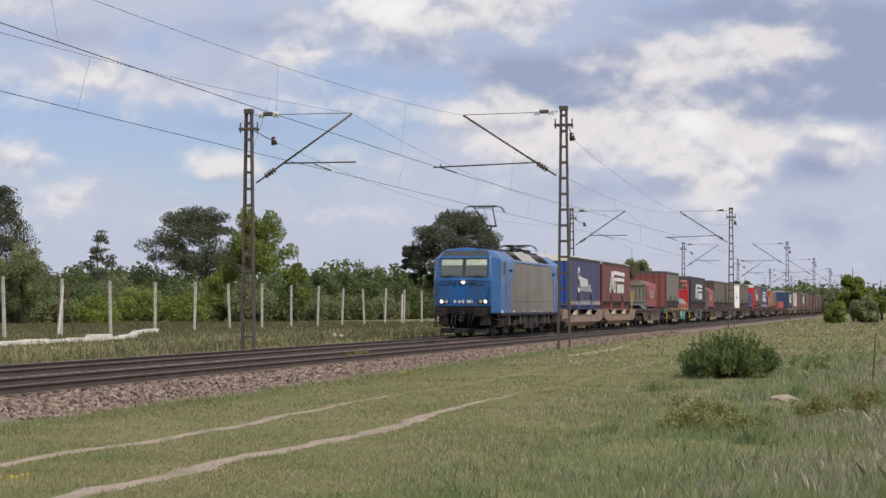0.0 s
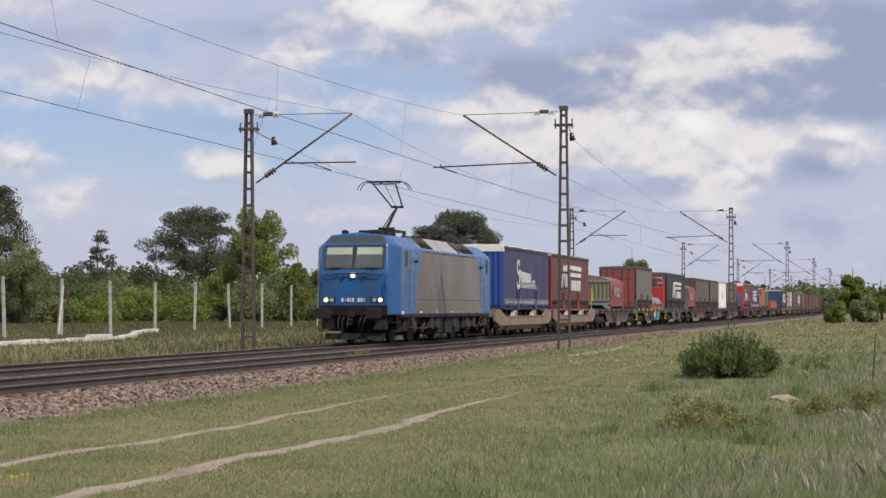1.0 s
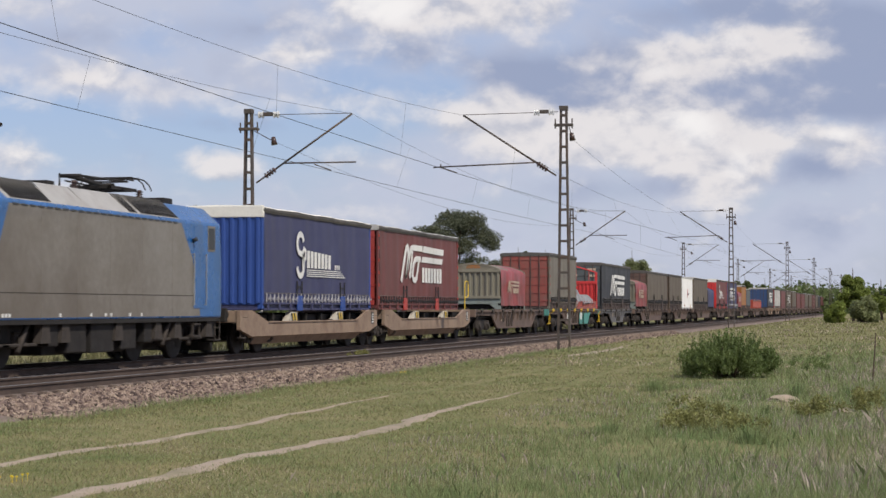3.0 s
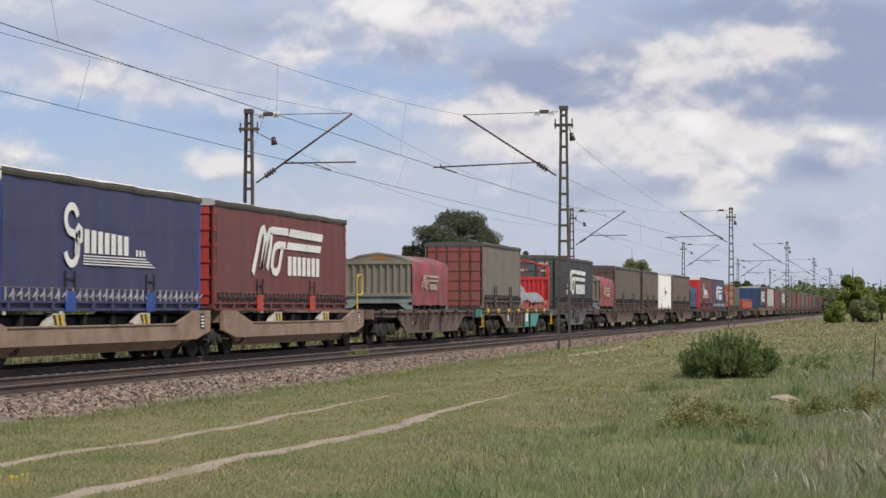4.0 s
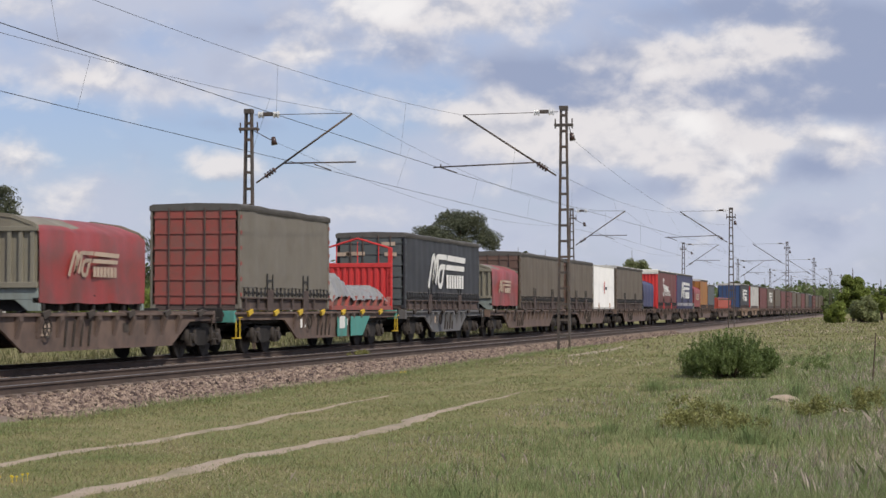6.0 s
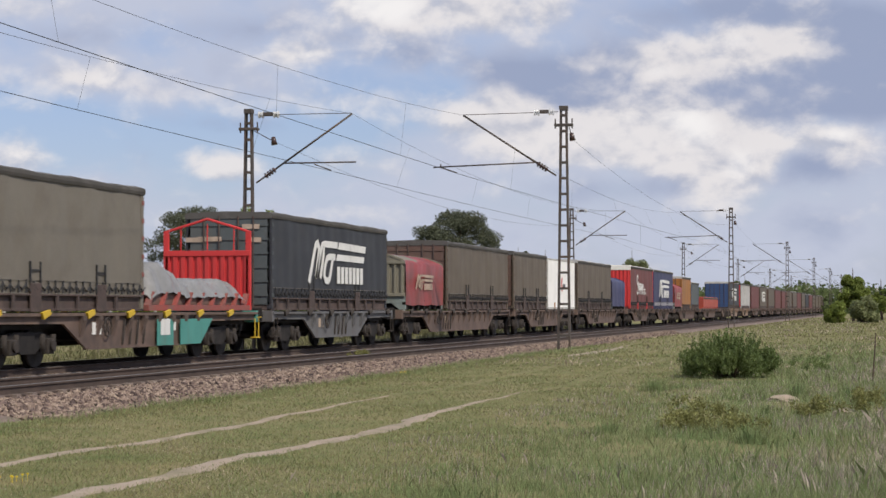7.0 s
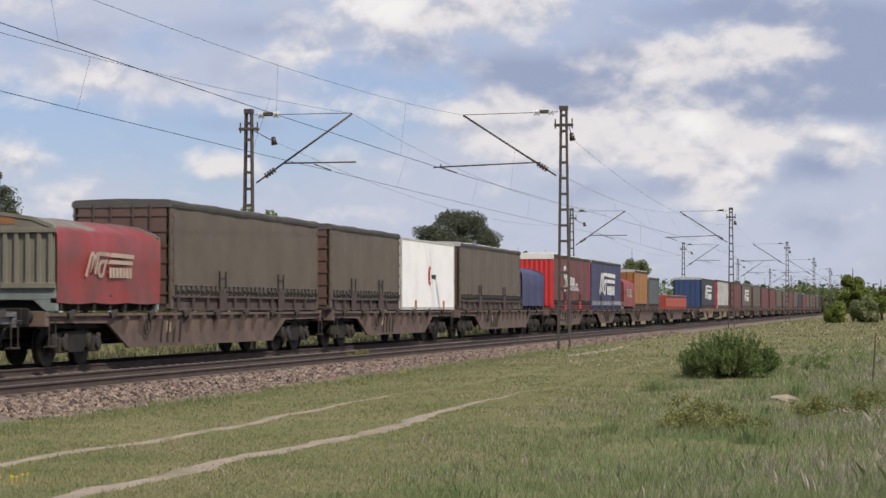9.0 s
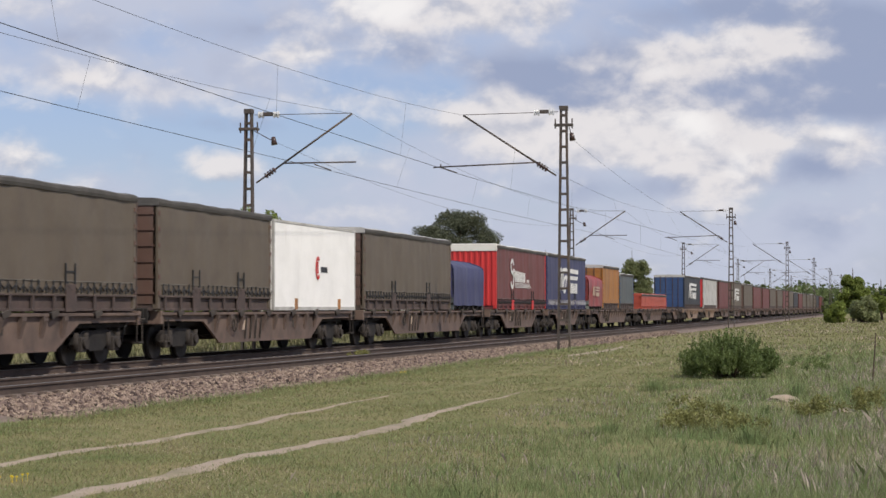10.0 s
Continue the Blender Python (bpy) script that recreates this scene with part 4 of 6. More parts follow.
STRAP_PALE = paint("grey_webbing", (0.33, 0.33, 0.36), 0.4, 0.8)
FADED = paint("faded_lettering", (0.46, 0.36, 0.28), 0.3, 0.7)
LIP = paint("dark_roof_lip", (0.06, 0.055, 0.05), 0.35, 0.8, (0.12, 0.11, 0.10), False)

# ---- bogies ----


def wheelset(owner, x, r, turning):
    bm = fresh()
    for s in (-1, 1):
        tube(bm, (0, s * 0.68, 0), (0, s * 0.80, 0), r, 20)
        tube(bm, (0, s * 0.66, 0), (0, s * 0.69, 0), r + 0.03, 20)
        tube(bm, (0, s * 0.79, 0), (0, s * 0.86, 0), 0.13, 10)
        for k in range(3):
            a = 2.094 * k
            tube(bm, (0.55 * r * math.cos(a), s * 0.80, 0.55 * r * math.sin(a)), (0.55 * r * math.cos(a), s * 0.805, 0.55 * r * math.sin(a)), 0.05, 8)
    tube(bm, (0, -0.7, 0), (0, 0.7, 0), 0.09, 10)
    ob = part("wheelset", bm, WHEEL, owner)
    ob.location = (x, 0, r)
    if turning:
        WHEELSETS.append((ob, x, r))
    return ob


def bogie(owner, x, base, r, big=False, turning=True):
    for s in (-1, 1):
        wheelset(owner, x + s * base / 2, r, turning)
    bm = fresh()
    h = base / 2
    for s in (-1, 1):
        y = s * (1.05 if big else 1.0)
        if big:
            prism(bm, [(-h - 0.75, 0.72), (-h - 0.3, 0.95), (h + 0.3, 0.95), (h + 0.75, 0.72), (h + 0.5, 0.5), (0.55, 0.55), (0.4, 0.36), (-0.4, 0.36),
                       (-0.55, 0.55), (-h - 0.5, 0.5)], "y", y - 0.08, y + 0.08)
        else:
            prism(bm, [(-h - 0.35, 0.60), (-h + 0.2, 0.74), (h - 0.2, 0.74), (h + 0.35, 0.60), (h + 0.35, 0.45), (h - 0.3, 0.45), (0.35, 0.30), (-0.35, 0.30),
                       (-h + 0.3, 0.45), (-h - 0.35, 0.45)], "y", y - 0.05, y + 0.05)
    for s in (-1, 1):
        box(bm, -0.15, 0.15, -1.0, 1.0, 0.4, 0.66)
    bmesh.ops.translate(bm, verts=bm.verts, vec=(x, 0, 0))
    frame_part = part("bogie_frame", bm, GRIME, owner)
    for s in (-1, 1):
        y = s * (1.15 if big else 1.08)
        bm = box(fresh(), -0.16, 0.16, y - 0.07, y + 0.09, r - 0.17, r + 0.15, 0.03)
        tube(bm, (0, y + s * 0.08, r), (0, y + s * 0.14, r), 0.11, 10)
        repeat("axle_box", bm, DUST, frame_part, [pose(x - h, 0, 0), pose(x + h, 0, 0)])
        bm = tube(fresh(), (0, s * 1.06, r - 0.12), (0, s * 1.06, r + (0.35 if big else 0.24)), 0.085 if big else 0.07, 8)
        repeat("spring", bm, DUST, frame_part, [pose(x + a + e, 0, 0) for a in (-h, h) for e in (-0.27, 0.27)])


def buffers(owner, x, d, z=1.05, mat=None):
    """A pair of buffers whose heads stand at x; d: the way they point."""
    for s in (-1, 1):
        bm = tube(fresh(), (x - d * 0.62, s * 0.875, z), (x - d * 0.22, s * 0.875, z), 0.14, 12)
        tube(bm, (x - d * 0.3, s * 0.875, z), (x - d * 0.06, s * 0.875, z), 0.09, 12)
        box(bm, min(x - d * 0.06, x), max(x - d * 0.06, x), s * 0.875 - 0.27, s * 0.875 + 0.27, z - 0.18, z + 0.18, 0.03)
        part("buffer", bm, mat or GRIME, owner)
    bm = fresh()
    box(bm, min(x - d * 0.7, x - d * 0.25), max(x - d * 0.7, x - d * 0.25), -0.05, 0.05, z - 0.1, z + 0.06, 0.02)
    for k in range(3):
        tube(bm, (x - d * (0.3 - 0.07 * k), -0.08, z - 0.1 - 0.13 * k), (x - d * (0.3 - 0.07 * k), 0.08, z - 0.1 - 0.13 * k), 0.045, 8)
        tube(bm, (x - d * (0.3 - 0.07 * k), 0.07, z - 0.05 - 0.13 * k), (x - d * (0.23 - 0.07 * k), 0.07, z - 0.2 - 0.13 * k), 0.025, 6)
    part("coupling", bm, GRIME, owner)
    for s in (-0.45, -0.3, 0.32, 0.47):
        bm = fresh()
        pts = [(x - d * 0.65, s, z - 0.1), (x - d * 0.35, s, z - 0.28), (x - d * 0.3, s * 0.9, z - 0.5), (x - d * 0.42, s * 0.8, z - 0.62)]
        for a, b in zip(pts, pts[1:]):
            tube(bm, a, b, 0.022, 6)
        part("brake_hose", bm, BLACK, owner)


# ---- locomotive ----


def locomotive(x):
    L = 18.3
    lo = rolling("electric_locomotive", "grimy blue and grey electric freight locomotive with raised pantograph", "locomotive", x)

    def loop(bx, b2, sx, dx, w, wt, wr, mirror):
        """Bottom, belt, shoulder, roof edge, roof top on both sides; x counted from that end."""
        half = [(bx, w, 0.98), (b2, w, 2.42), (sx, wt, 3.31 if w > 1.4 else 3.42), (dx, wr, 3.74), (dx + 0.05, 0.0, 3.84)]
        pts = [(-y, px, z) for px, y, z in half] + [(y, px, z) for px, y, z in half[-2::-1]]
        return [((L - px) if mirror else px, y, z) for y, px, z in pts]

    rows = [(0.66, 0.62, 0.93, 1.2, 1.22, 1.12, 0.95, False), (1.42, 1.42, 1.5, 1.9, 1.488, 1.488, 0.98, False),
            (3.55, 4.05, 4.5, 4.5, 1.488, 1.488, 1.0, False), (2.95, 3.5, 4.3, 4.3, 1.488, 1.488, 1.0, True),
            (1.42, 1.42, 1.5, 1.9, 1.488, 1.488, 0.98, True), (0.66, 0.62, 0.93, 1.2, 1.22, 1.12, 0.95, True)]
    bm = fresh()
    rings = [[bm.verts.new(p) for p in loop(*r)] for r in rows]
    for k, (a, b) in enumerate(zip(rings, rings[1:])):
        for i in range(8):
            f = bm.faces.new((a[i], b[i], b[i + 1], a[i + 1]))
            f.material_index = (2 if i in (3, 4) else 1) if k == 2 else 0
            if k == 2 and i in (2, 5):
                f.material_index = 2
        bm.faces.new((a[8], b[8], b[0], a[0])).material_index = 1
    for ring in (rings[0], rings[-1]):
        for i in range(4):
            if i < 3:
                bm.faces.new((ring[i], ring[i + 1], ring[7 - i], ring[8 - i])).material_index = 3 if i == 2 else 0
            else:
                bm.faces.new((ring[3], ring[4], ring[5]))
    bmesh.ops.recalc_face_normals(bm, faces=bm.faces)
    long_edges = [e for e in bm.edges if all(abs(f.normal.angle(e.link_faces[0].normal)) < 3.2 for f in e.link_faces) and len(e.link_faces) == 2
                  and e.link_faces[0].normal.angle(e.link_faces[1].normal) > 0.15]
    bmesh.ops.bevel(bm, geom=long_edges, offset=0.06, segments=3, affect="EDGES", profile=0.5, clamp_overlap=True)
    part("body", bm, [BLUE, LOCO_GREY, ROOF_GREY, CAB_DARK], lo)

    # both cab fronts
    def at(d, px):
        return px if d < 0 else L - px

    for d in (-1, 1):
        def face(y0, y1, z0, z1, out, thick, bevel=0.0):
            """A slab that lies on the sloping front between two heights."""
            def fx(z):
                return 0.62 + 0.31 * (z - 2.42) / 1.0 if z > 2.42 else 0.62 + 0.04 * (2.42 - z) / 1.44
            b = fresh()
            prism(b, [(at(d, fx(z0) - out), z0), (at(d, fx(z1) - out), z1), (at(d, fx(z1) - out + thick), z1), (at(d, fx(z0) - out + thick), z0)], "y", y0, y1)
            if bevel:
                bmesh.ops.bevel(b, geom=b.edges[:], offset=bevel, segments=2, affect="EDGES")
            return b
        screen = part("windscreen_frame", face(-1.06, 1.06, 2.54, 3.38, 0.012, 0.05, 0.01), BLACK, lo, "black rubber windscreen surround")
        for s in (-1, 1):
            y0, y1 = sorted((s * 0.06, s * 1.01))
            part("cab_recess", face(y0, y1, 2.59, 3.33, 0.018, 0.02), CAB_DARK, screen)
            part("blind", face(y0 + 0.03, y1 - 0.03, 3.06, 3.30, 0.022, 0.02), BLIND, screen, "pale lowered sun blind")
            part("windscreen_pane", face(y0, y1, 2.59, 3.33, 0.034, 0.008), PANE, screen, "dark tinted windscreen pane").visible_shadow = False
            w = fresh()
            for a, b in (((s * 0.75, 2.53), (s * 0.45, 2.64)), ((s * 0.45, 2.62), (s * 0.9, 2.6))):
                fx0 = 0.62 + 0.31 * (a[1] - 2.42) - 0.06
                fx1 = 0.62 + 0.31 * (b[1] - 2.42) - 0.06
                tube(w, (at(d, fx0), a[0], a[1]), (at(d, fx1), b[0], b[1]), 0.014, 5)
            part("wiper", w, BLACK, screen)
            lamp = part("lamp_surround", face(s * 0.62 if s > 0 else -1.10, 1.10 if s > 0 else -0.62, 1.41, 1.60, 0.015, 0.05, 0.012), BLACK, lo)
            b = fresh()
            tube(b, (at(d, 0.60), s * 0.96, 1.505), (at(d, 0.635), s * 0.96, 1.505), 0.075, 14)
            part("headlight", b, LAMP if d < 0 else LENS, lamp, "lit round headlight" if d < 0 else "unlit round headlight")
            b = fresh()
            tube(b, (at(d, 0.60), s * 0.75, 1.505), (at(d, 0.635), s * 0.75, 1.505), 0.07, 14)
            part("tail_light", b, LENS, lamp)
            b = tube(fresh(), (at(d, 0.57), s * 0.36, 2.28), (at(d, 0.62), s * 0.36, 2.28), 0.055, 10)
            box(b, min(at(d, 0.56), at(d, 0.63)), max(at(d, 0.56), at(d, 0.63)), s * 0.36 - 0.03, s * 0.36 + 0.03, 2.2, 2.24, 0.006)
            part("socket", b, BLACK, lo)
            b = fresh()
            for yy in (s * 0.55, s * 1.0):
                tube(b, (at(d, 0.54), yy, 2.36), (at(d, 0.66), yy, 2.37), 0.014, 6)
            tube(b, (at(d, 0.54), s * 0.55, 2.36), (at(d, 0.54), s * 1.0, 2.36), 0.016, 6)
            tube(b, (at(d, 0.54), s * 1.14, 1.75), (at(d, 0.54), s * 1.14, 2.1), 0.016, 6)
            for zz in (1.75, 2.1):
                tube(b, (at(d, 0.54), s * 1.14, zz), (at(d, 0.64), s * 1.14, zz), 0.014, 6)
            part("grab_rail", b, BLACK, lo)
        b = tube(fresh(), (at(d, 0.545), -0.6, 2.40), (at(d, 0.545), 0.6, 2.40), 0.018, 6)
        part("front_rail", b, BLACK, lo)
        b = box(fresh(), min(at(d, 0.57), at(d, 0.66)), max(at(d, 0.57), at(d, 0.66)), -0.12, 0.12, 2.24, 2.44, 0.025)
        part("top_lamp_housing", b, SILVER, lo)
        b = tube(fresh(), (at(d, 0.555), 0, 2.34), (at(d, 0.575), 0, 2.34), 0.08, 14)
        part("top_lamp", b, LAMP if d < 0 else LENS, lo, "lit square top headlight" if d < 0 else "unlit top lamp")
        if d < 0:
            b = fresh()
            yy = -0.40
            for width in (0.03, 0.07, 0.07, 0, 0.07, 0.03, 0.07, 0.05, 0.07):
                if width:
                    b = fresh()
                    box(b, 0.615, 0.628, yy, yy + width, 1.44 if width != 0.05 else 1.49, 1.57 if width != 0.05 else 1.515)
                    part("number_bar", b, WHITE, lo, "white bar of the running number")
                yy += 0.1 if width != 0.03 else 0.07
        b = fresh()
        prism(b, [(at(d, 0.55), 1.32), (at(d, 0.95), 1.32), (at(d, 0.95), 0.98), (at(d, 0.62), 0.98)], "y", -1.2, 1.2)
        part("buffer_beam", b, GRIME, lo)
        buffers(lo, at(d, 0.0), -1 if d < 0 else 1, 1.05)
        b = fresh()
        prism(b, [(at(d, 0.85), 0.36), (at(d, 0.95), 0.36), (at(d, 0.9), 0.15), (at(d, 0.78), 0.15)], "y", -1.05, 1.05)
        for s in (-0.9, 0.9):
            box(b, min(at(d, 0.7), at(d, 1.1)), max(at(d, 0.7), at(d, 1.1)), s - 0.2, s + 0.2, 0.5, 1.0)
        part("snow_plough", b, GRIME, lo, "dusty black snow plough")
        b = fresh()
        for s in (-1, 1):
            for z in (0.42, 0.72):
                box(b, min(at(d, 1.25), at(d, 1.65)), max(at(d, 1.25), at(d, 1.65)), s * 1.2, s * 1.42, z, z + 0.03)
            for e in (1.27, 1.63):
                tube(b, (at(d, e), s * 1.4, 0.4), (at(d, e), s * 1.4, 0.98), 0.018, 5)
        part("cab_step", b, DUST, lo)
    # sides
    for s in (-1, 1):
        for d in (-1, 1):
            b = fresh()
            x0, x1 = sorted((at(d, 1.88), at(d, 2.42)))
            box(b, x0, x1, s * 1.47, s * 1.495, 2.62, 3.26, 0.008)
            pane = part("side_window_frame", b, VENT_GREY, lo, "dark side window surround")
            b = box(fresh(), x0 + 0.05, x1 - 0.05, s * 1.48, s * 1.502, 2.68, 3.2, 0.006)
            part("side_window", b, CAB_DARK, pane, "dark narrow cab side window")
            b = fresh()
            x0, x1 = sorted((at(d, 2.75), at(d, 3.42)))
            box(b, x0, x1, s * 1.482, s * 1.497, 1.22, 3.22, 0.01)
            door = part("cab_door", b, BLUE, lo, "blue cab door")
            b = fresh()
            for e in (x0 - 0.1, x1 + 0.1):
                tube(b, (e, s * 1.54, 1.3), (e, s * 1.54, 2.55), 0.016, 6)
                for z in (1.32, 2.53):
                    tube(b, (e, s * 1.49, z), (e, s * 1.54, z), 0.012, 5)
            part("handrail", b, SILVER, door)
            b = fresh()
            for z in (1.14, 0.84, 0.55):
                box(b, x0 + 0.1, x1 - 0.1, s * 1.28, s * 1.47, z - 0.02, z + 0.02)
            for e in (x0 + 0.1, x1 - 0.1):
                box(b, e - 0.02, e + 0.02, s * 1.4, s * 1.44, 0.5, 1.0)
            part("door_step", b, DUST, door)
            b = tube(fresh(), (at(d, 3.52), s * 1.49, 2.85), (at(d, 3.52), s * 1.6, 2.9), 0.05, 8)
            part("rear_camera", b, BLACK, lo)
        b = fresh()
        for k in range(23):
            box(b, 4.65 + 0.4 * k, 4.92 + 0.4 * k, s * 1.478, s * 1.505, 3.235, 3.265)
        part("rain_strip", b, CAB_DARK, lo)
        b = fresh()
        box(b, 3.8, 15.0, s * 1.484, s * 1.4925, 1.52, 1.535)
        part("sill_joint", b, DUST, lo)
        repeat("panel_joint", box(fresh(), -0.004, 0.004, s * 1.484, s * 1.4905, 1.0, 3.22), LOCO_GREY, lo, [pose(e, 0, 0) for e in (6.0, 7.8, 9.6, 11.5, 13.4)])
        repeat("notice_plate", box(fresh(), 0, 0.1, s * 1.484, s * 1.493, 1.05, 1.12), WHITE, lo, [pose(e, 0, 0) for e in (4.2, 4.35, 4.5, 6.9, 8.5, 9.3, 9.6, 10.7, 11.4)])
        b = box(fresh(), 1.5, 1.85, s * 1.45, s * 1.497, 1.02, 1.12)
        part("corner_plate", b, WHITE, lo)
        part("skirt", box(fresh(), 1.5, L - 1.5, *sorted((s * 1.34, s * 1.47)), 0.9, 1.0, 0.01), GRIME, lo)
        # underframe gear
        for e, w, z0 in ((2.6, 0.6, 0.42), (6.9, 0.5, 0.45), (8.1, 1.0, 0.3), (9.5, 1.3, 0.28), (11.0, 0.9, 0.32), (12.2, 0.5, 0.45)):
            part("equipment_box", box(fresh(), e - w / 2, e + w / 2, s * 0.75, s * 1.36, z0, 0.98, 0.03), GRIME, lo)
        b = prism(fresh(), [(-0.25, 0.52), (0.25, 0.52), (0.14, 0.98), (-0.14, 0.98)], "y", *sorted((s * 1.25, s * 1.42)))
        repeat("bracket", b, DUST, lo, [pose(e, 0, 0) for e in (3.6, 6.4, 7.4, 10.3, 12.7, 14.0, 16.2)])
        b = tube(fresh(), (0, s * 1.3, 0.35), (0.5, s * 1.3, 0.95), 0.06, 8)
        tube(b, (-0.7, s * 1.3, 0.5), (0.9, s * 1.3, 0.5), 0.035, 6)
        repeat("damper", b, DUST, lo, [pose(e, 0, 0) for e in (4.0, 5.3, 13.2, 15.0)])
    for e in (4.05 + 0.2, L - 4.25):
        bogie(lo, e, 2.6, 0.6, big=True)
    b = box(fresh(), 1.0, L - 1.0, -1.0, 1.0, 0.72, 0.99)
    part("underframe", b, GRIME, lo)
    part("transformer_tank", box(fresh(), 6.9, 11.4, -1.1, 1.1, 0.26, 0.73, 0.05), GRIME, lo, "dusty black transformer tank")
    for e in (4.25, L - 4.25):
        part("traction_motor", box(fresh(), e - 1.7, e + 1.7, -0.62, 0.62, 0.24, 0.73, 0.06), GRIME, lo)
    # roof
    for k, (a, e, m) in enumerate(((4.65, 6.6, VENT_GREY), (6.7, 8.4, ROOF_GREY), (8.5, 10.7, ROOF_GREY), (10.8, 11.4, VENT_GREY), (11.5, 13.9, VENT_GREY))):
        for s in (-1, 1):
            b = fresh()
            prism(b, [(s * 1.44, 3.34), (s * 0.98, 3.79), (s * 0.9, 3.80), (s * 1.3, 3.34)], "x", a, e)
            part("roof_hood", b, m, lo)
            if m is VENT_GREY:
                b = fresh()
                n = int((e - a) / 0.12)
                for i in range(n):
                    q = a + 0.06 + i * 0.12
                    prism(b, [(s * 1.43, 3.37), (s * 1.0, 3.785), (s * 0.98, 3.80), (s * 1.45, 3.375)], "x", q, q + 0.04)
                part("roof_grille", b, GRIME, lo)
    for e, w in ((2.6, 0.5), (3.7, 0.7), (8.6, 0.4), (15.6, 0.6)):
        part("roof_box", box(fresh(), e, e + w, -0.45, 0.35, 3.78, 3.96, 0.04), GRIME, lo)
    repeat("horn", tube(fresh(), (1.6, 0, 3.85), (1.95, 0, 3.85), 0.09, 8), GRIME, lo, [pose(0, -0.55, 0), pose(0, 0.6, 0)])
    b = fresh()
    for k in range(4):
        tube(b, (0, 0, 3.8 + k * 0.06), (0, 0, 3.83 + k * 0.06), 0.09, 8)
    tube(b, (0, 0, 3.78), (0, 0, 4.04), 0.05, 8)
    repeat("roof_insulator", b, PORCELAIN, lo, [pose(e, s, 0) for e in (4.5, 6.0, 10.0, 13.9) for s in (-0.46, 0.46)])
    b = tube(fresh(), (8.9, -0.6, 3.8), (8.9, -0.6, 4.12), 0.02, 5)
    part("aerial", b, GRIME, lo)

    def pantograph(base, knee, head, width, wide_head):
        g = fresh()
        box(g, base[0] - 0.7, base[0] + 0.9, -0.5, -0.42, 3.98, 4.05)
        box(g, base[0] - 0.7, base[0] + 0.9, 0.42, 0.5, 3.98, 4.05)
        for e in (-0.7, 0.0, 0.85):
            box(g, base[0] + e, base[0] + e + 0.07, -0.5, 0.5, 3.98, 4.05)
        tube(g, (base[0], -0.3, base[1]), (base[0], 0.3, base[1]), 0.06, 8)
        tube(g, (base[0], 0, base[1]), (knee[0], 0, knee[1]), 0.06, 8, 0.045)
        tube(g, (base[0] - 0.35, 0.08, base[1] - 0.03), (knee[0] - 0.12, 0.08, knee[1] - 0.12), 0.022, 6)
        tube(g, (knee[0], -0.24, knee[1]), (knee[0], 0.24, knee[1]), 0.045, 8)
        for s in (-1, 1):
            tube(g, (knee[0], s * 0.2, knee[1]), (head[0], s * 0.42, head[1] - 0.1), 0.028, 6)
        tube(g, (knee[0] + 0.05, 0, knee[1] - 0.1), (head[0], 0, head[1] - 0.1), 0.012, 5)
        part("pantograph_arm", g, GRIME, lo)
        g = fresh()
        for e in (-0.2, 0.2):
            box(g, head[0] + e - 0.03, head[0] + e + 0.03, -0.62, 0.62, head[1] - 0.045, head[1], 0.008)
            for s in (-1, 1):
                pts = [(head[0] + e, s * 0.62, head[1] - 0.02), (head[0] + e, s * 0.78, head[1] - 0.07), (head[0] + e, s * 0.9, head[1] - 0.18), (head[0] + e, s * 0.96, head[1] - 0.32)]
                for p, q in zip(pts, pts[1:]):
                    tube(g, p, q, 0.016, 6)
        for s in (-0.5, 0.5):
            tube(g, (head[0] - 0.22, s, head[1] - 0.06), (head[0] + 0.22, s, head[1] - 0.06), 0.02, 6)
        tube(g, (head[0], -0.45, head[1] - 0.1), (head[0], 0.45, head[1] - 0.1), 0.022, 6)
        part("pantograph_head", g, GRIME, lo)

    pantograph((5.2, 4.1), (6.8, 4.98), (4.9, 5.82), 1.0, True)
    pantograph((12.7, 4.08), (10.9, 4.2), (13.2, 4.3), 1.0, True)
    return lo


locomotive(82.4)

# ---- wagons ----


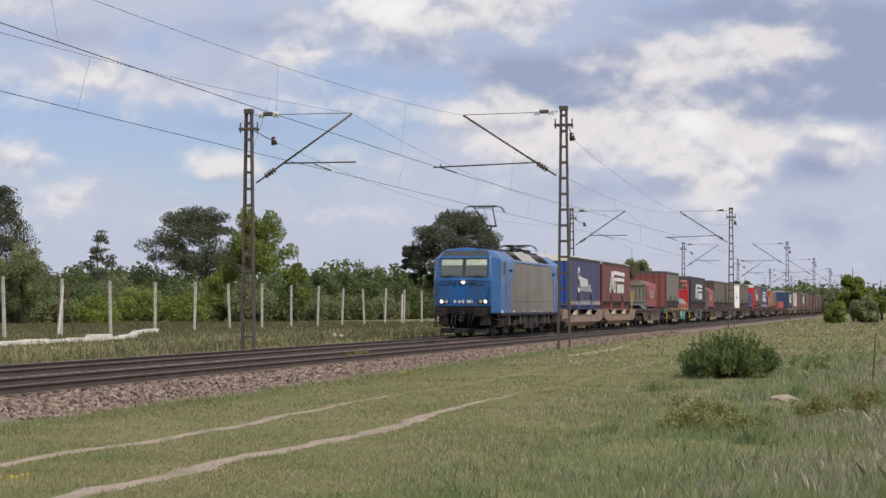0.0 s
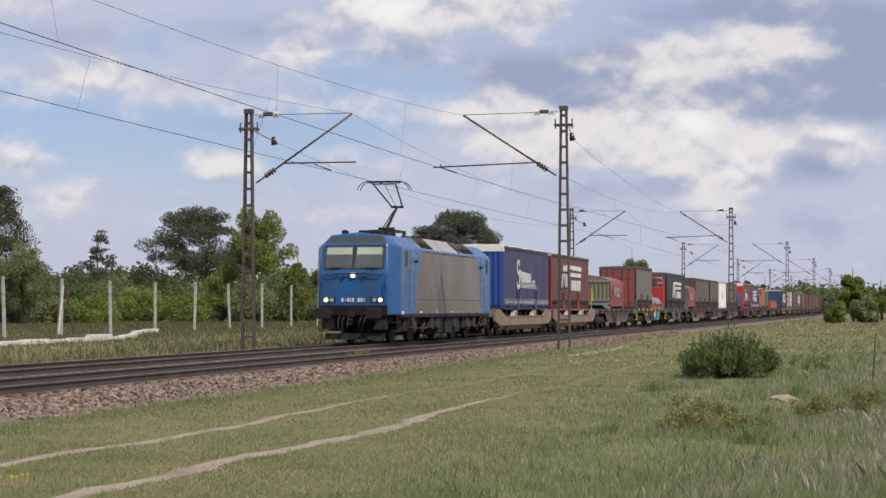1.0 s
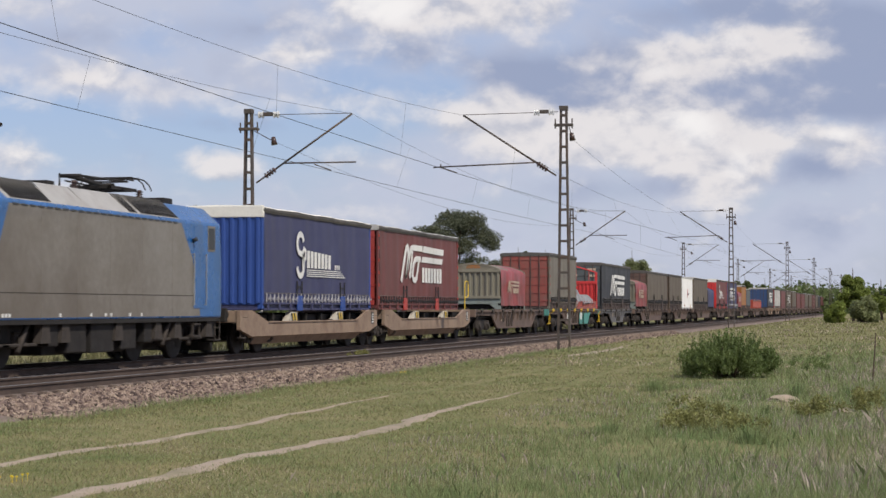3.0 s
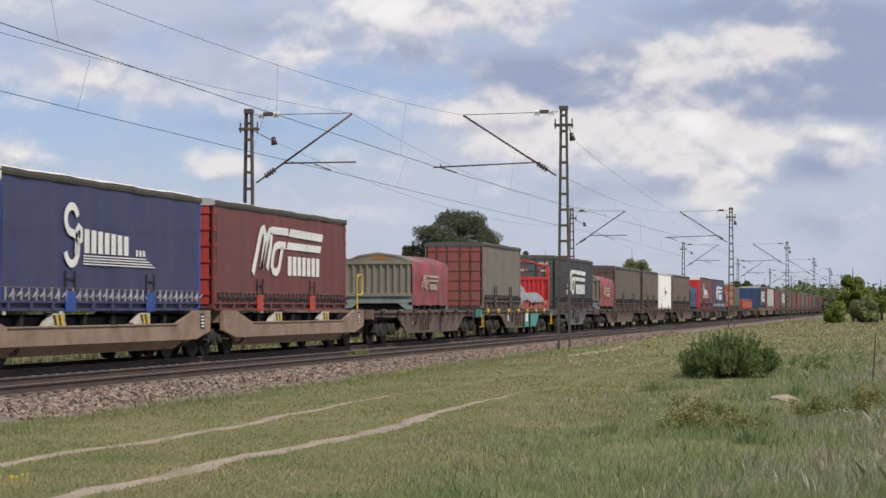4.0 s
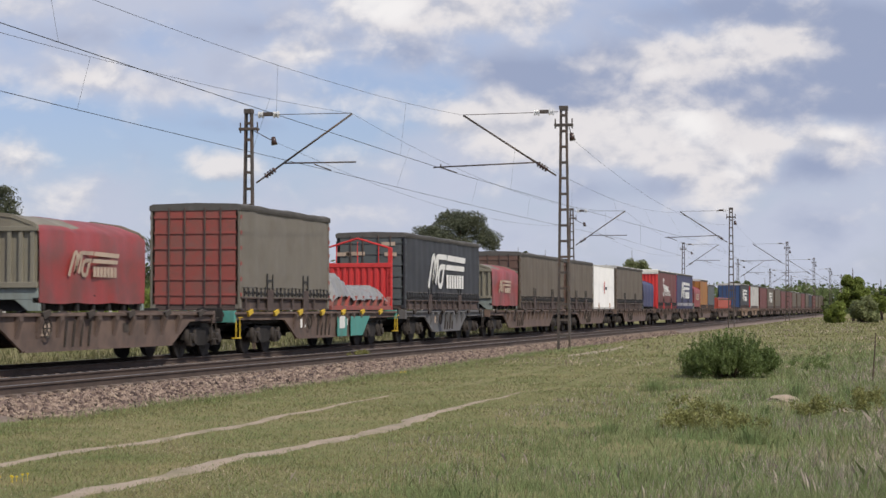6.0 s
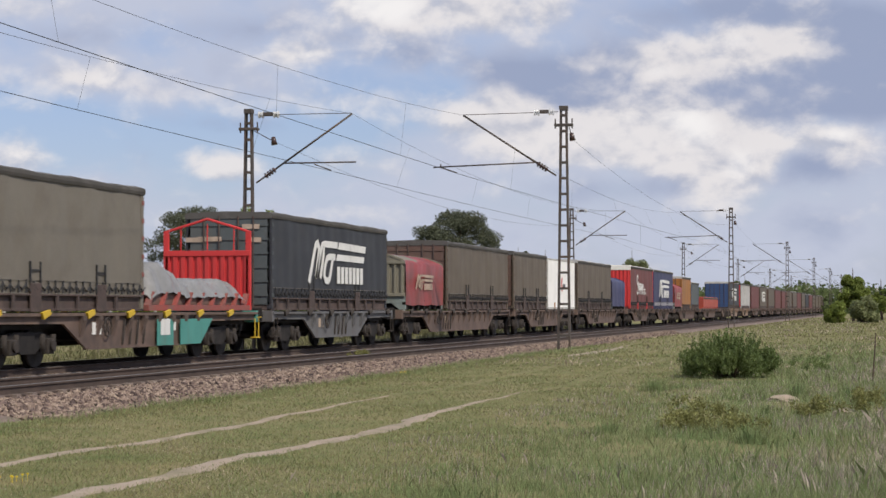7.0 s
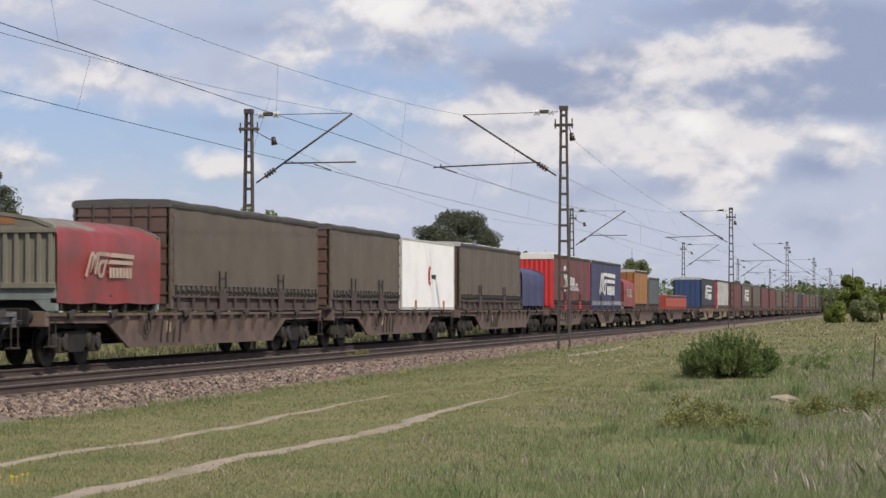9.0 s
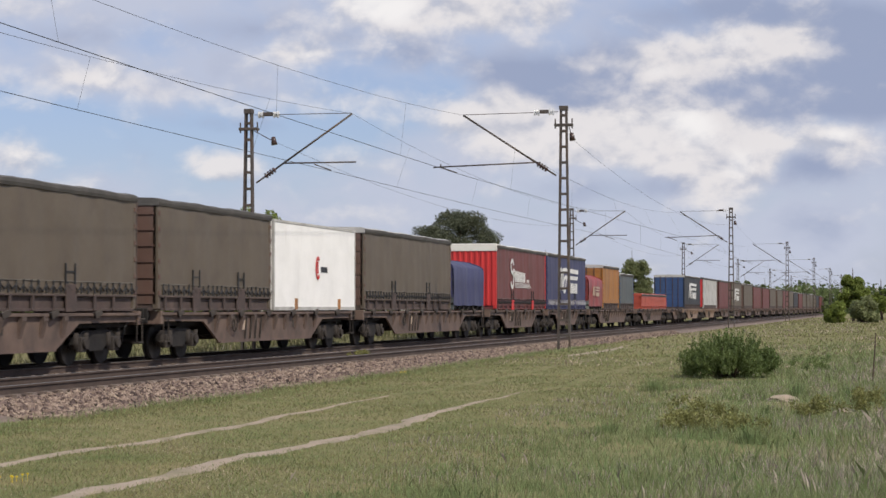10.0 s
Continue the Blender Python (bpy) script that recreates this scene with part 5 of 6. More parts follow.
def wagon(x0, x1, mat, label, bogies, kind="deep", teal=None, hooks=True, turning=True):
    """A container flat: two side sills of changing depth, cross pieces, bogies, buffers, brake gear."""
    L = x1 - x0
    w = rolling("container_wagon", label, "freight wagon", x0, "container wagons")
    a, e = bogies[0] - x0 + 1.35, bogies[-1] - x0 - 1.35
    if a > L * 0.4:
        a = 0.8
    for s in (-1, 1):
        bm = fresh()
        if kind == "pocket":
            prism(bm, [(0.5, 0.66), (0.5, 1.17), (1.5, 1.17), (2.9, 0.86), (L - 2.9, 0.86), (L - 1.5, 1.17), (L - 0.5, 1.17), (L - 0.5, 0.66), (L - 1.5, 0.47), (1.5, 0.47)],
                  "y", *sorted((s * 1.24, s * 1.34)))
            box(bm, 2.9, L - 2.9, *sorted((s * 1.2, s * 1.37)), 0.83, 0.865, 0.006)
            part("side_sill", bm, mat, w)
            bm = fresh()
            belly = [(1.6, 1.25, 0.47), (L - 1.6, 1.25, 0.47), (L - 2.4, 1.05, 0.25), (2.4, 1.05, 0.25)]
            out = [bm.verts.new((u, s * y, z)) for u, y, z in belly]
            back = [bm.verts.new((u, s * (y - 0.08), z)) for u, y, z in belly]
            bm.faces.new(out)
            bm.faces.new(back[::-1])
            for k in range(4):
                bm.faces.new((out[k], back[k], back[(k + 1) % 4], out[(k + 1) % 4]))
            bmesh.ops.recalc_face_normals(bm, faces=bm.faces)
            part("belly_plate", bm, mat, w)
            for e in (L * 0.36, L * 0.68):
                b2 = prism(fresh(), [(e - 0.55, 0.866), (e + 0.3, 0.866), (e + 0.3, 1.12), (e - 0.1, 1.12)], "y", *sorted((s * 1.1, s * 1.30)))
                pad = part("support_pad", b2, PAD, w, "pale grey support pad")
                for i, stripe in enumerate((BLACK, YELLOW, BLACK, YELLOW)):
                    b2 = prism(fresh(), [(e - 0.22 + 0.12 * i, 0.88), (e - 0.1 + 0.12 * i, 0.88), (e - 0.2 + 0.12 * i, 1.09), (e - 0.32 + 0.12 * i, 1.09)], "y", *sorted((s * 1.30, s * 1.306)))
                    part("warning_stripe", b2, stripe, pad, "black and yellow warning stripes")
            chart = part("load_chart", box(fresh(), L - 1.25, L - 0.95, *sorted((s * 1.34, s * 1.348)), 0.72, 1.1), BLACK, w, "black load chart with white bars")
            for k in range(4):
                part("chart_bar", box(fresh(), L - 1.2, L - 1.0, *sorted((s * 1.348, s * 1.352)), 0.76 + 0.08 * k, 0.8 + 0.08 * k), WHITE, chart)
            continue
        deep = 0.34
        prism(bm, [(0.6, 0.92), (0.6, 1.12), (L - 0.6, 1.12), (L - 0.6, 0.92), (e, 0.90), (e - 1.25, deep), (a + 1.25, deep), (a, 0.90)],
              "y", *sorted((s * 1.16, s * 1.22)))
        box(bm, 0.6, L - 0.6, *sorted((s * 1.1, s * 1.30)), 1.06, 1.125, 0.008)
        box(bm, a + 1.25, e - 1.25, *sorted((s * 1.12, s * 1.25)), deep, deep + 0.04)
        n = max(3, int((e - a) / 1.1))
        part("side_sill", bm, mat, w)
        places = [pose(a + 0.9 + (e - a - 1.8) * k / n, 0, 0) for k in range(n + 1)]
        repeat("hung_bracket", prism(fresh(), [(s * 1.22, 1.06), (s * 1.33, 1.06), (s * 1.33, 0.98), (s * 1.225, 0.62)], "x", -0.09, 0.09), mat, w, places)
        m = a + 2.2
        wheel = fresh()
        for k in range(16):
            p, q = (0.39 * k, 0.39 * (k + 1))
            tube(wheel, (m + 0.2 * math.cos(p), s * 1.30, 0.82 + 0.2 * math.sin(p)), (m + 0.2 * math.cos(q), s * 1.30, 0.82 + 0.2 * math.sin(q)), 0.018, 5)
        for k in range(3):
            p = 1.05 * k
            tube(wheel, (m - 0.2 * math.cos(p), s * 1.29, 0.82 - 0.2 * math.sin(p)), (m + 0.2 * math.cos(p), s * 1.29, 0.82 + 0.2 * math.sin(p)), 0.012, 4)
        part("hand_brake_wheel", wheel, DUST, w)
        repeat("brake_lever", tube(fresh(), (0, s * 1.24, 0.42), (0.06, s * 1.27, 0.98), 0.025, 5), DUST, w, [pose(m + 1.0 + 0.42 * k, 0, 0) for k in range(4)])
    bm = fresh()
    box(bm, 0.62, L - 0.62, -0.35, 0.35, 0.6, 1.05)
    box(bm, 0.8, L - 0.8, -0.98, 0.98, 0.8, 1.04)
    for k in range(int(L / 1.6)):
        box(bm, 0.7 + 1.6 * k, 0.85 + 1.6 * k, -1.15, 1.15, 0.88, 1.08)
    part("centre_beam", bm, GRIME, w)
    for q in (0.62, L - 0.62):
        bm = box(fresh(), q - 0.09, q + 0.09, -1.28, 1.28, 0.85, 1.16, 0.015)
        part("headstock", bm, teal or mat, w)
    buffers(w, 0.0, -1)
    buffers(w, L, 1)
    for b in bogies:
        bogie(w, b - x0, 1.8, 0.46, turning=turning)
    for s in (-1, 1):
        bm = fresh()
        m = L * 0.5
        tube(bm, (m - 1.2, s * 0.85, 0.62), (m - 0.2, s * 0.85, 0.62), 0.2, 12)
        box(bm, m + 0.2, m + 0.7, *sorted((s * 0.7, s * 1.05)), 0.45, 0.8, 0.02)
        tube(bm, (a, s * 0.6, 0.55), (e, s * 0.6, 0.55), 0.03, 6)
        part("brake_gear", bm, GRIME, w)
        if hooks and kind != "pocket":
            bm = prism(fresh(), [(0, 1.0), (0.35, 1.1), (0.30, 1.2), (-0.08, 1.13)], "y", *sorted((s * 1.29, s * 1.35)))
            repeat("stowed_spigot", bm, YELLOW if teal else DUST, w, [pose(1.6 + 2.3 * k, 0, 0) for k in range(int(L / 2.4))])
        for q in (0.75, L - 0.75):
            bm = fresh()
            tube(bm, (q, s * 1.26, 0.45), (q, s * 1.26, 0.95), 0.016, 5)
            tube(bm, (q + 0.32, s * 1.26, 0.45), (q + 0.32, s * 1.26, 0.95), 0.016, 5)
            box(bm, q - 0.02, q + 0.34, *sorted((s * 1.15, s * 1.3)), 0.43, 0.46)
            tube(bm, (q, s * 1.33, 0.98), (q + 0.32, s * 1.33, 0.98), 0.014, 5)
            part("shunter_step", bm, YELLOW if teal else DUST, w)
        if teal:
            for q0, q1 in ((10.35, 11.4), (11.9, 13.3)):
                part("side_plate", prism(fresh(), [(q0, 0.36), (q1, 0.36), (q1 + (0.9 if q0 > 11.5 else 0.0), 0.97), (q0, 0.97)], "y", *sorted((s * 1.29, s * 1.31))), teal, w, "teal painted side plate")
            part("grey_plate", box(fresh(), 10.55, 11.15, *sorted((s * 1.31, s * 1.318)), 0.6, 0.98), WHITE, w)
        bm = box(fresh(), L * 0.36, L * 0.36 + 0.5, *sorted((s * 1.222, s * 1.232)), 0.66, 0.92)
        part("inscription_plate", bm, WHITE if teal else FADED, w)
        part("inscription_plate", box(fresh(), L * 0.62, L * 0.62 + 0.3, *sorted((s * 1.222, s * 1.232)), 0.7, 0.9), WHITE if teal else DUST, w)
    return w


# ---- what the wagons carry ----


def stroke(bm, pts, width, put, y0, y1):
    """A flat ribbon along the points with mitred joints; put turns a point into x and z."""
    pts = [Vector(p) for p in pts]
    left, right = [], []
    for k, p in enumerate(pts):
        a = (p - pts[k - 1]).normalized() if k else (pts[1] - p).normalized()
        b = (pts[k + 1] - p).normalized() if k < len(pts) - 1 else a
        d = (a + b).normalized() if (a + b).length > 0.05 else a
        n = Vector((-d.y, d.x)) * (0.5 * width / max(0.6, d.dot(a)))
        left.append(put(p + n))
        right.append(put(p - n))
    for k in range(len(pts) - 1):
        prism(bm, [left[k], left[k + 1], right[k + 1], right[k]], "y", y0, y1)


def emblem(owner, x, z, k, mat, s, off=1.274):
    """Two slanted arches, an open loop and two long bars; under them a row of plain blocks."""
    bm = fresh()
    y0, y1 = sorted((s * off, s * (off + 0.008)))

    def put(p):
        return x + (p[0] if s < 0 else 6.7 - p[0]) * k, z + p[1] * k

    def bar(*pts):
        prism(bm, [put(p) for p in pts], "y", y0, y1)
    stroke(bm, [(0.12, 0.0), (0.72, 0.98), (0.86, 1.15), (1.04, 1.2), (1.16, 1.08), (1.14, 0.85), (0.84, 0.16)], 0.22, put, y0, y1)
    stroke(bm, [(0.84, 0.16), (1.38, 0.98), (1.54, 1.15), (1.8, 1.2), (3.25, 1.2)], 0.2, put, y0, y1)
    stroke(bm, [(1.72, 1.12), (1.66, 0.8), (1.34, 0.14)], 0.2, put, y0, y1)
    stroke(bm, [(3.0, 0.82), (2.3, 0.82), (2.02, 0.74), (1.84, 0.5), (1.76, 0.24), (1.9, 0.09), (2.2, 0.07), (2.4, 0.18), (2.6, 0.56), (2.7, 0.76)], 0.2, put, y0, y1)
    bar((3.45, 1.3), (6.7, 1.25), (6.6, 1.03), (3.3, 1.08))
    bar((3.25, 0.92), (6.5, 0.9), (6.4, 0.7), (3.1, 0.72))
    for i in range(7):
        u = 3.22 + 0.46 * i
        bar((u, 0.0), (u + 0.33, 0.0), (u + 0.33, 0.53), (u, 0.53))
    part("emblem", bm, mat, owner, "pale plain strokes and bars of a faded emblem")


def curl(owner, x, z, k, mat, s):
    """A tall double curl with a stem, a row of plain blocks and four thin lines."""
    bm = fresh()
    y0, y1 = sorted((s * 1.274, s * 1.282))

    def put(p):
        return x + (p[0] if s < 0 else 4.6 - p[0]) * k, z + p[1] * k
    pts = [(0.42 + 0.27 * math.cos(a), 0.83 + 0.24 * math.sin(a)) for a in (radians(15 + 235 * i / 12) for i in range(13))]
    pts += [(0.42 + 0.29 * math.cos(a), 0.31 + 0.28 * math.sin(a)) for a in (radians(75 - 240 * i / 12) for i in range(13))]
    stroke(bm, pts, 0.14, put, y0, y1)
    stroke(bm, [(0.62, 0.2), (0.62, 0.62), (0.72, 0.72), (0.86, 0.66), (0.86, 0.48), (0.72, 0.42)], 0.1, put, y0, y1)
    for i in range(7):
        u = 1.0 + 0.32 * i
        stroke(bm, [(u + 0.11, 0.24), (u + 0.11, 0.68 - 0.012 * i)], 0.22, put, y0, y1)
    for i in range(3):
        stroke(bm, [(3.6 + 0.18 * i, 0.24), (3.6 + 0.18 * i, 0.36)], 0.1, put, y0, y1)
    for i in range(4):
        stroke(bm, [(0.95, 0.19 - 0.05 * i), (4.1 + 0.15 * i, 0.19 - 0.05 * i)], 0.022, put, y0, y1)
    part("emblem", bm, mat, owner, "pale curled stroke and plain block bars")


def curtain_box(x0, x1, side, end, roof, label, logo=None, z1=4.0, straps=True, posts=2, ribs="bars", logo_at=None, z0=1.165, seed=1):
    """A swap body: floor frame, end walls with ribs, tarpaulin sides strapped along the foot, roof sheet."""
    L = x1 - x0
    W = 1.25
    gen = np.random.default_rng(seed)
    b = rolling("swap_body", label, "freight container", x0, "swap bodies")
    lift = 0.0 if side in (T_BLUE, T_RED, SIGNAL) else 0.15
    bm = box(fresh(), 0, L, -W, W, z0, z0 + 0.06, 0.01)
    box(bm, 0.02, L - 0.02, -W + 0.05, W - 0.05, z0 + 0.055, z0 + 0.17 + lift)
    part("floor_frame", bm, FRAME if lift else side, b)
    near = x0 < 330
    for k, q in enumerate((0, L)):
        d = -1 if k == 0 else 1
        bm = box(fresh(), q - 0.03 if d > 0 else q, q if d > 0 else q + 0.03, -W + 0.06, W - 0.06, z0 + 0.16, z1 - 0.08)
        wall = part("end_wall", bm, end, b)
        if ribs == "bars":
            levels = [pose(0, 0, z) for z in np.linspace(z0 + 0.42, z1 - 0.35, 6)]
            if near:
                repeat("end_rib", box(fresh(), *sorted((q, q + d * 0.025)), -W + 0.1, W - 0.1, -0.03, 0.03), end, wall, levels)
                repeat("lock_rod", tube(fresh(), (q + d * 0.03, 0, z0 + 0.1), (q + d * 0.03, 0, z1 - 0.1), 0.024, 6), FRAME, wall, [pose(0, y, 0) for y in (-0.72, -0.28, 0.28, 0.72)])
        elif near:
            bm = prism(fresh(), [(q, -0.07), (q + d * 0.04, -0.035), (q + d * 0.04, 0.035), (q, 0.07)], "z", z0 + 0.2, z1 - 0.14)
            repeat("flute", bm, end, wall, [pose(0, -W + 0.14 + (2 * W - 0.28) * i / 9, 0) for i in range(10)])
        for s in (-1, 1):
            part("corner_post", box(fresh(), *sorted((q, q - d * 0.16)), *sorted((s * (W - 0.14), s * W)), z0, z1 - 0.04, 0.012), side if ribs == "bars" else end, b)
            if near and ribs == "bars":
                repeat("hinge", box(fresh(), *sorted((q - d * 0.02, q - d * 0.12)), *sorted((s * W, s * (W + 0.02))), -0.05, 0.05), end, b, levels)
    for s in (-1, 1):
        nx, nz = max(12, int(L / 0.11)), 9
        zs = np.linspace(z0 + 0.40 + lift, z1 - 0.10, nz)
        xs = np.linspace(0.17, L - 0.17, nx)
        ph = gen.random(4) * 6.28
        verts = []
        for u in xs:
            for v in zs:
                t = (v - zs[0]) / (zs[-1] - zs[0])
                bulge = 0.010 * math.sin(u * 2.9 + ph[0]) + 0.006 * math.sin(u * 7.3 + ph[1] + 1.2 * t) + 0.010 * math.sin(3.1 * t) + 0.006 * math.sin(u * 1.1 + 4 * t + ph[2])
                verts.append((u, s * (W - 0.012 + bulge), v))
        faces = [(i * nz + j, (i + 1) * nz + j, (i + 1) * nz + j + 1, i * nz + j + 1) for i in range(nx - 1) for j in range(nz - 1)]
        c = raw("tarpaulin", verts, faces, side, b)
        for p in c.data.polygons:
            p.use_smooth = True
        n = max(3, int(L / 0.95)) if near else 1
        step = (L - 0.34) / n
        bm = box(fresh(), 0.01, step - 0.01, *sorted((s * (W - 0.04), s * (W - 0.005))), z0 + 0.16 + lift, z0 + 0.44 + lift, 0.006)
        repeat("drop_board", bm, side, b, [pose(0.17 + step * k, 0, 0) for k in range(n)])
        if near:
            gap = 1.06
            foot = prism(fresh(), [(-0.04, z0 + 0.19 + lift), (0.04, z0 + 0.19 + lift), (0.07, z0 + 0.02), (-0.07, z0 + 0.02)], "y", *sorted((s * W, s * (W + 0.035))))
            repeat("side_bracket", foot, FRAME if lift else side, b, [pose(0.45 + gap * k, 0, 0) for k in range(int((L - 0.6) / gap))])
            part("hem_rail", box(fresh(), 0.05, L - 0.05, *sorted((s * W, s * (W + 0.03))), z0 + 0.165 + lift, z0 + 0.2 + lift, 0.006), FRAME if lift else side, b)
        if straps:
            bm = fresh()
            n = int(L / 0.36)
            for k in range(n):
                q = 0.3 + (L - 0.6) * k / (n - 1)
                dip = 0.05 * gen.random()
                tube(bm, (q, s * (W + 0.02), z0 + 0.22 + lift), (q + 0.04 * gen.random() - 0.02, s * (W + 0.02), z0 + 0.44 + dip + lift), 0.022, 4)
                tube(bm, (q, s * (W + 0.02), z0 + 0.40 - dip + lift), (q + 0.17, s * (W + 0.025), z0 + 0.30 - dip + lift), 0.022, 4)
                tube(bm, (q + 0.17, s * (W + 0.025), z0 + 0.30 - dip + lift), (q + 0.34, s * (W + 0.02), z0 + 0.38 + lift), 0.016, 4)
            tagged(part("strap", bm, STRAP_PALE if side is T_BLUE else BLACK, c), kind="stuff")
            part("hem", box(fresh(), 0.17, L - 0.17, *sorted((s * W, s * (W + 0.012))), z0 + 0.47 + lift, z0 + 0.485 + lift), LOCO_GREY, c)
            places = [pose(L * (k + 0.75) / (posts + 0.5), 0, 0) for k in range(posts)]
            bm = box(fresh(), -0.26, 0.26, *sorted((s * W, s * (W + 0.04))), z0 - 0.02, z0 + 0.42 + lift, 0.02)
            repeat("lifting_pocket", bm, end if not lift else FRAME, b, places)
            bm = fresh()
            for e in (-0.24, 0.24):
                box(bm, e - 0.025, e + 0.025, *sorted((s * W, s * (W + 0.03))), z0 + 0.40 + lift, z0 + 0.85 + lift, 0.006)
            box(bm, -0.24, 0.24, *sorted((s * W, s * (W + 0.02))), z0 + 0.66 + lift, z0 + 0.69 + lift)
            repeat("stake_bracket", bm, BLACK, b, places)
    if end is E_SLATE and near:
        for y, z, w in ((-0.9, 3.42, 0.5), (-0.95, 3.05, 0.44), (0.2, 3.08, 0.7), (0.75, 3.06, 0.5)):
            part("placard", box(fresh(), -0.034, -0.028, y, y + w, z, z + 0.13), FADED, b, "pale weathered placard bar on the doors")
    n = 26
    rows = []
    top = fresh()
    sect = [(-W - 0.02, z1 - 0.17), (-W - 0.035, z1 - 0.1), (-W - 0.02, z1 - 0.03), (-W + 0.08, z1 + 0.01), (0, z1 + 0.04), (W - 0.08, z1 + 0.01), (W + 0.02, z1 - 0.03),
            (W + 0.035, z1 - 0.1), (W + 0.02, z1 - 0.17)]
    for i in range(n):
        u = -0.02 + (L + 0.04) * i / (n - 1)
        sag = 0.010 * math.sin(u * 1.9 + seed) + 0.006 * math.sin(u * 5.1 + 2 * seed)
        rows.append([top.verts.new((u, y, z + sag * (0.4 + 0.6 * (z > z1 - 0.08)))) for y, z in sect])
    for r0, r1 in zip(rows, rows[1:]):
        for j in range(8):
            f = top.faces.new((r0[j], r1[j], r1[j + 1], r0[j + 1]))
            # the turned-down edge faces take the darker lip colour
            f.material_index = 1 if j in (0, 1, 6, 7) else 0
    top.faces.new(rows[0])
    top.faces.new(rows[-1][::-1])
    bmesh.ops.recalc_face_normals(top, faces=top.faces)
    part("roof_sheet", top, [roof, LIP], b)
    if roof is CREAM:
        part("roof_cap", box(fresh(), -0.05, 0.1, -W - 0.03, W + 0.03, z1 - 0.3, z1 + 0.03, 0.03), CREAM, b, "cream roof end cap")
    if logo:
        for s in (-1, 1):
            lx, lz, lk = logo_at or (L * 0.22, z0 + 0.95, 1.0)
            logo(b, lx, lz, lk * (L - lx) / (L * 0.78) if not logo_at else lk, WHITE, s)
    return b


def tipper_box(x0, x1, wall, tarp, sill, label, logo=True, seed=1):
    """An open-topped bulk container: ribbed end, sides and an arched top under one tarpaulin."""
    L, W, z0, z1 = x1 - x0, 1.25, 1.175, 2.86
    b = rolling("bulk_container", label, "freight container", x0, "bulk containers")
    for q, d in ((0.02, -1), (L - 0.02, 1)):
        bm = box(fresh(), *sorted((q, q - d * 0.06)), -W + 0.04, W - 0.04, z0 + 0.5, z1)
        repeat("end_rib", box(fresh(), *sorted((q, q + d * 0.06)), -0.045, 0.045, z0 + 0.55, z1 - 0.06, 0.01), wall, b,
               [pose(0, -W + 0.12 + (2 * W - 0.24) * i / 9, 0) for i in range(10)])
        box(bm, *sorted((q, q + d * 0.08)), -W, W, z1 - 0.08, z1 + 0.02, 0.012)
        box(bm, *sorted((q, q + d * 0.08)), -W, W, z0 + 0.46, z0 + 0.58, 0.012)
        prism(bm, [(-W, z1), (W, z1), (W - 0.1, z1 + 0.09), (0.7, z1 + 0.26), (0, z1 + 0.36), (-0.7, z1 + 0.26), (-W + 0.1, z1 + 0.09)], "x", *sorted((q, q - d * 0.05)))
        part("end_wall", bm, wall, b)
    for q, d in ((0.0, -1), (L, 1)):
        bm = fresh()
        box(bm, *sorted((q, q - d * 0.14)), -W, W, z0 + 0.22, z0 + 0.46, 0.015)
        for s in (-1, 1):
            prism(bm, [(s * W, z0), (s * (W - 0.22), z0), (s * (W - 0.5), z0 + 0.22), (s * W, z0 + 0.22)], "x", *sorted((q, q - d * 0.14)))
        part("end_sill", bm, sill, b)
    bm = box(fresh(), 0.1, L - 0.1, -W + 0.08, W - 0.08, z0 + 0.2, z0 + 0.5)
    box(bm, 0.2, L - 0.2, -0.95, 0.95, z0 - 0.005, z0 + 0.2)
    for s in (-1, 1):
        for k in range(7):
            q = 0.3 + (L - 0.6) * k / 6
            box(bm, q - 0.06, q + 0.06, *sorted((s * (W - 0.1), s * W)), z0, z0 + 0.34, 0.01)
        box(bm, 0.0, L, *sorted((s * (W - 0.12), s * W)), z0 + 0.16, z0 + 0.26)
    part("floor_frame", bm, GRIME, b)
    section = [(-W - 0.02, z0 + 0.14), (-W - 0.03, z0 + 1.0), (-W - 0.02, z1 - 0.05), (-W + 0.1, z1 + 0.07), (-0.7, z1 + 0.24), (0, z1 + 0.34), (0.7, z1 + 0.24), (W - 0.1, z1 + 0.07),
               (W + 0.02, z1 - 0.05), (W + 0.03, z0 + 1.0), (W + 0.02, z0 + 0.14)]
    nx = 50
    verts, faces = [], []
    for i in range(nx):
        u = L * i / (nx - 1)
        pull = abs(math.sin(math.pi * i / (nx - 1) * 3))
        for j, (y, z) in enumerate(section):
            mid = 0 < j < 10
            k = 1 - 0.07 * pull ** 1.5 * mid * (1 if j in (1, 9) else 0.35) - 0.006 * math.sin(u * 9 + j)
            verts.append((u, y * k, z - (0.05 * (1 - pull) ** 2 if 1 < j < 9 else 0) + (0.03 * (1 - pull) if j in (0, 10) else 0)))
    n = len(section)
    for i in range(nx - 1):
        for j in range(n - 1):
            faces.append((i * n + j, (i + 1) * n + j, (i + 1) * n + j + 1, i * n + j + 1))
    c = raw("tarpaulin", verts, faces, tarp, b)
    c.data.materials.append(wall)
    for k, p in enumerate(c.data.polygons):
        p.use_smooth = True
        if 3 <= k % (n - 1) <= 6 and k // (n - 1) < 20:
            p.material_index = 1
    if wall is RIB_OLIVE:
        part("rust_patch", prism(fresh(), [(-0.35, z1 + 0.1), (0.3, z1 + 0.1), (0.26, z1 + 0.25), (-0.28, z1 + 0.26)], "x", 0.012, 0.019), RUST, b, "orange rust patch on the arched end")
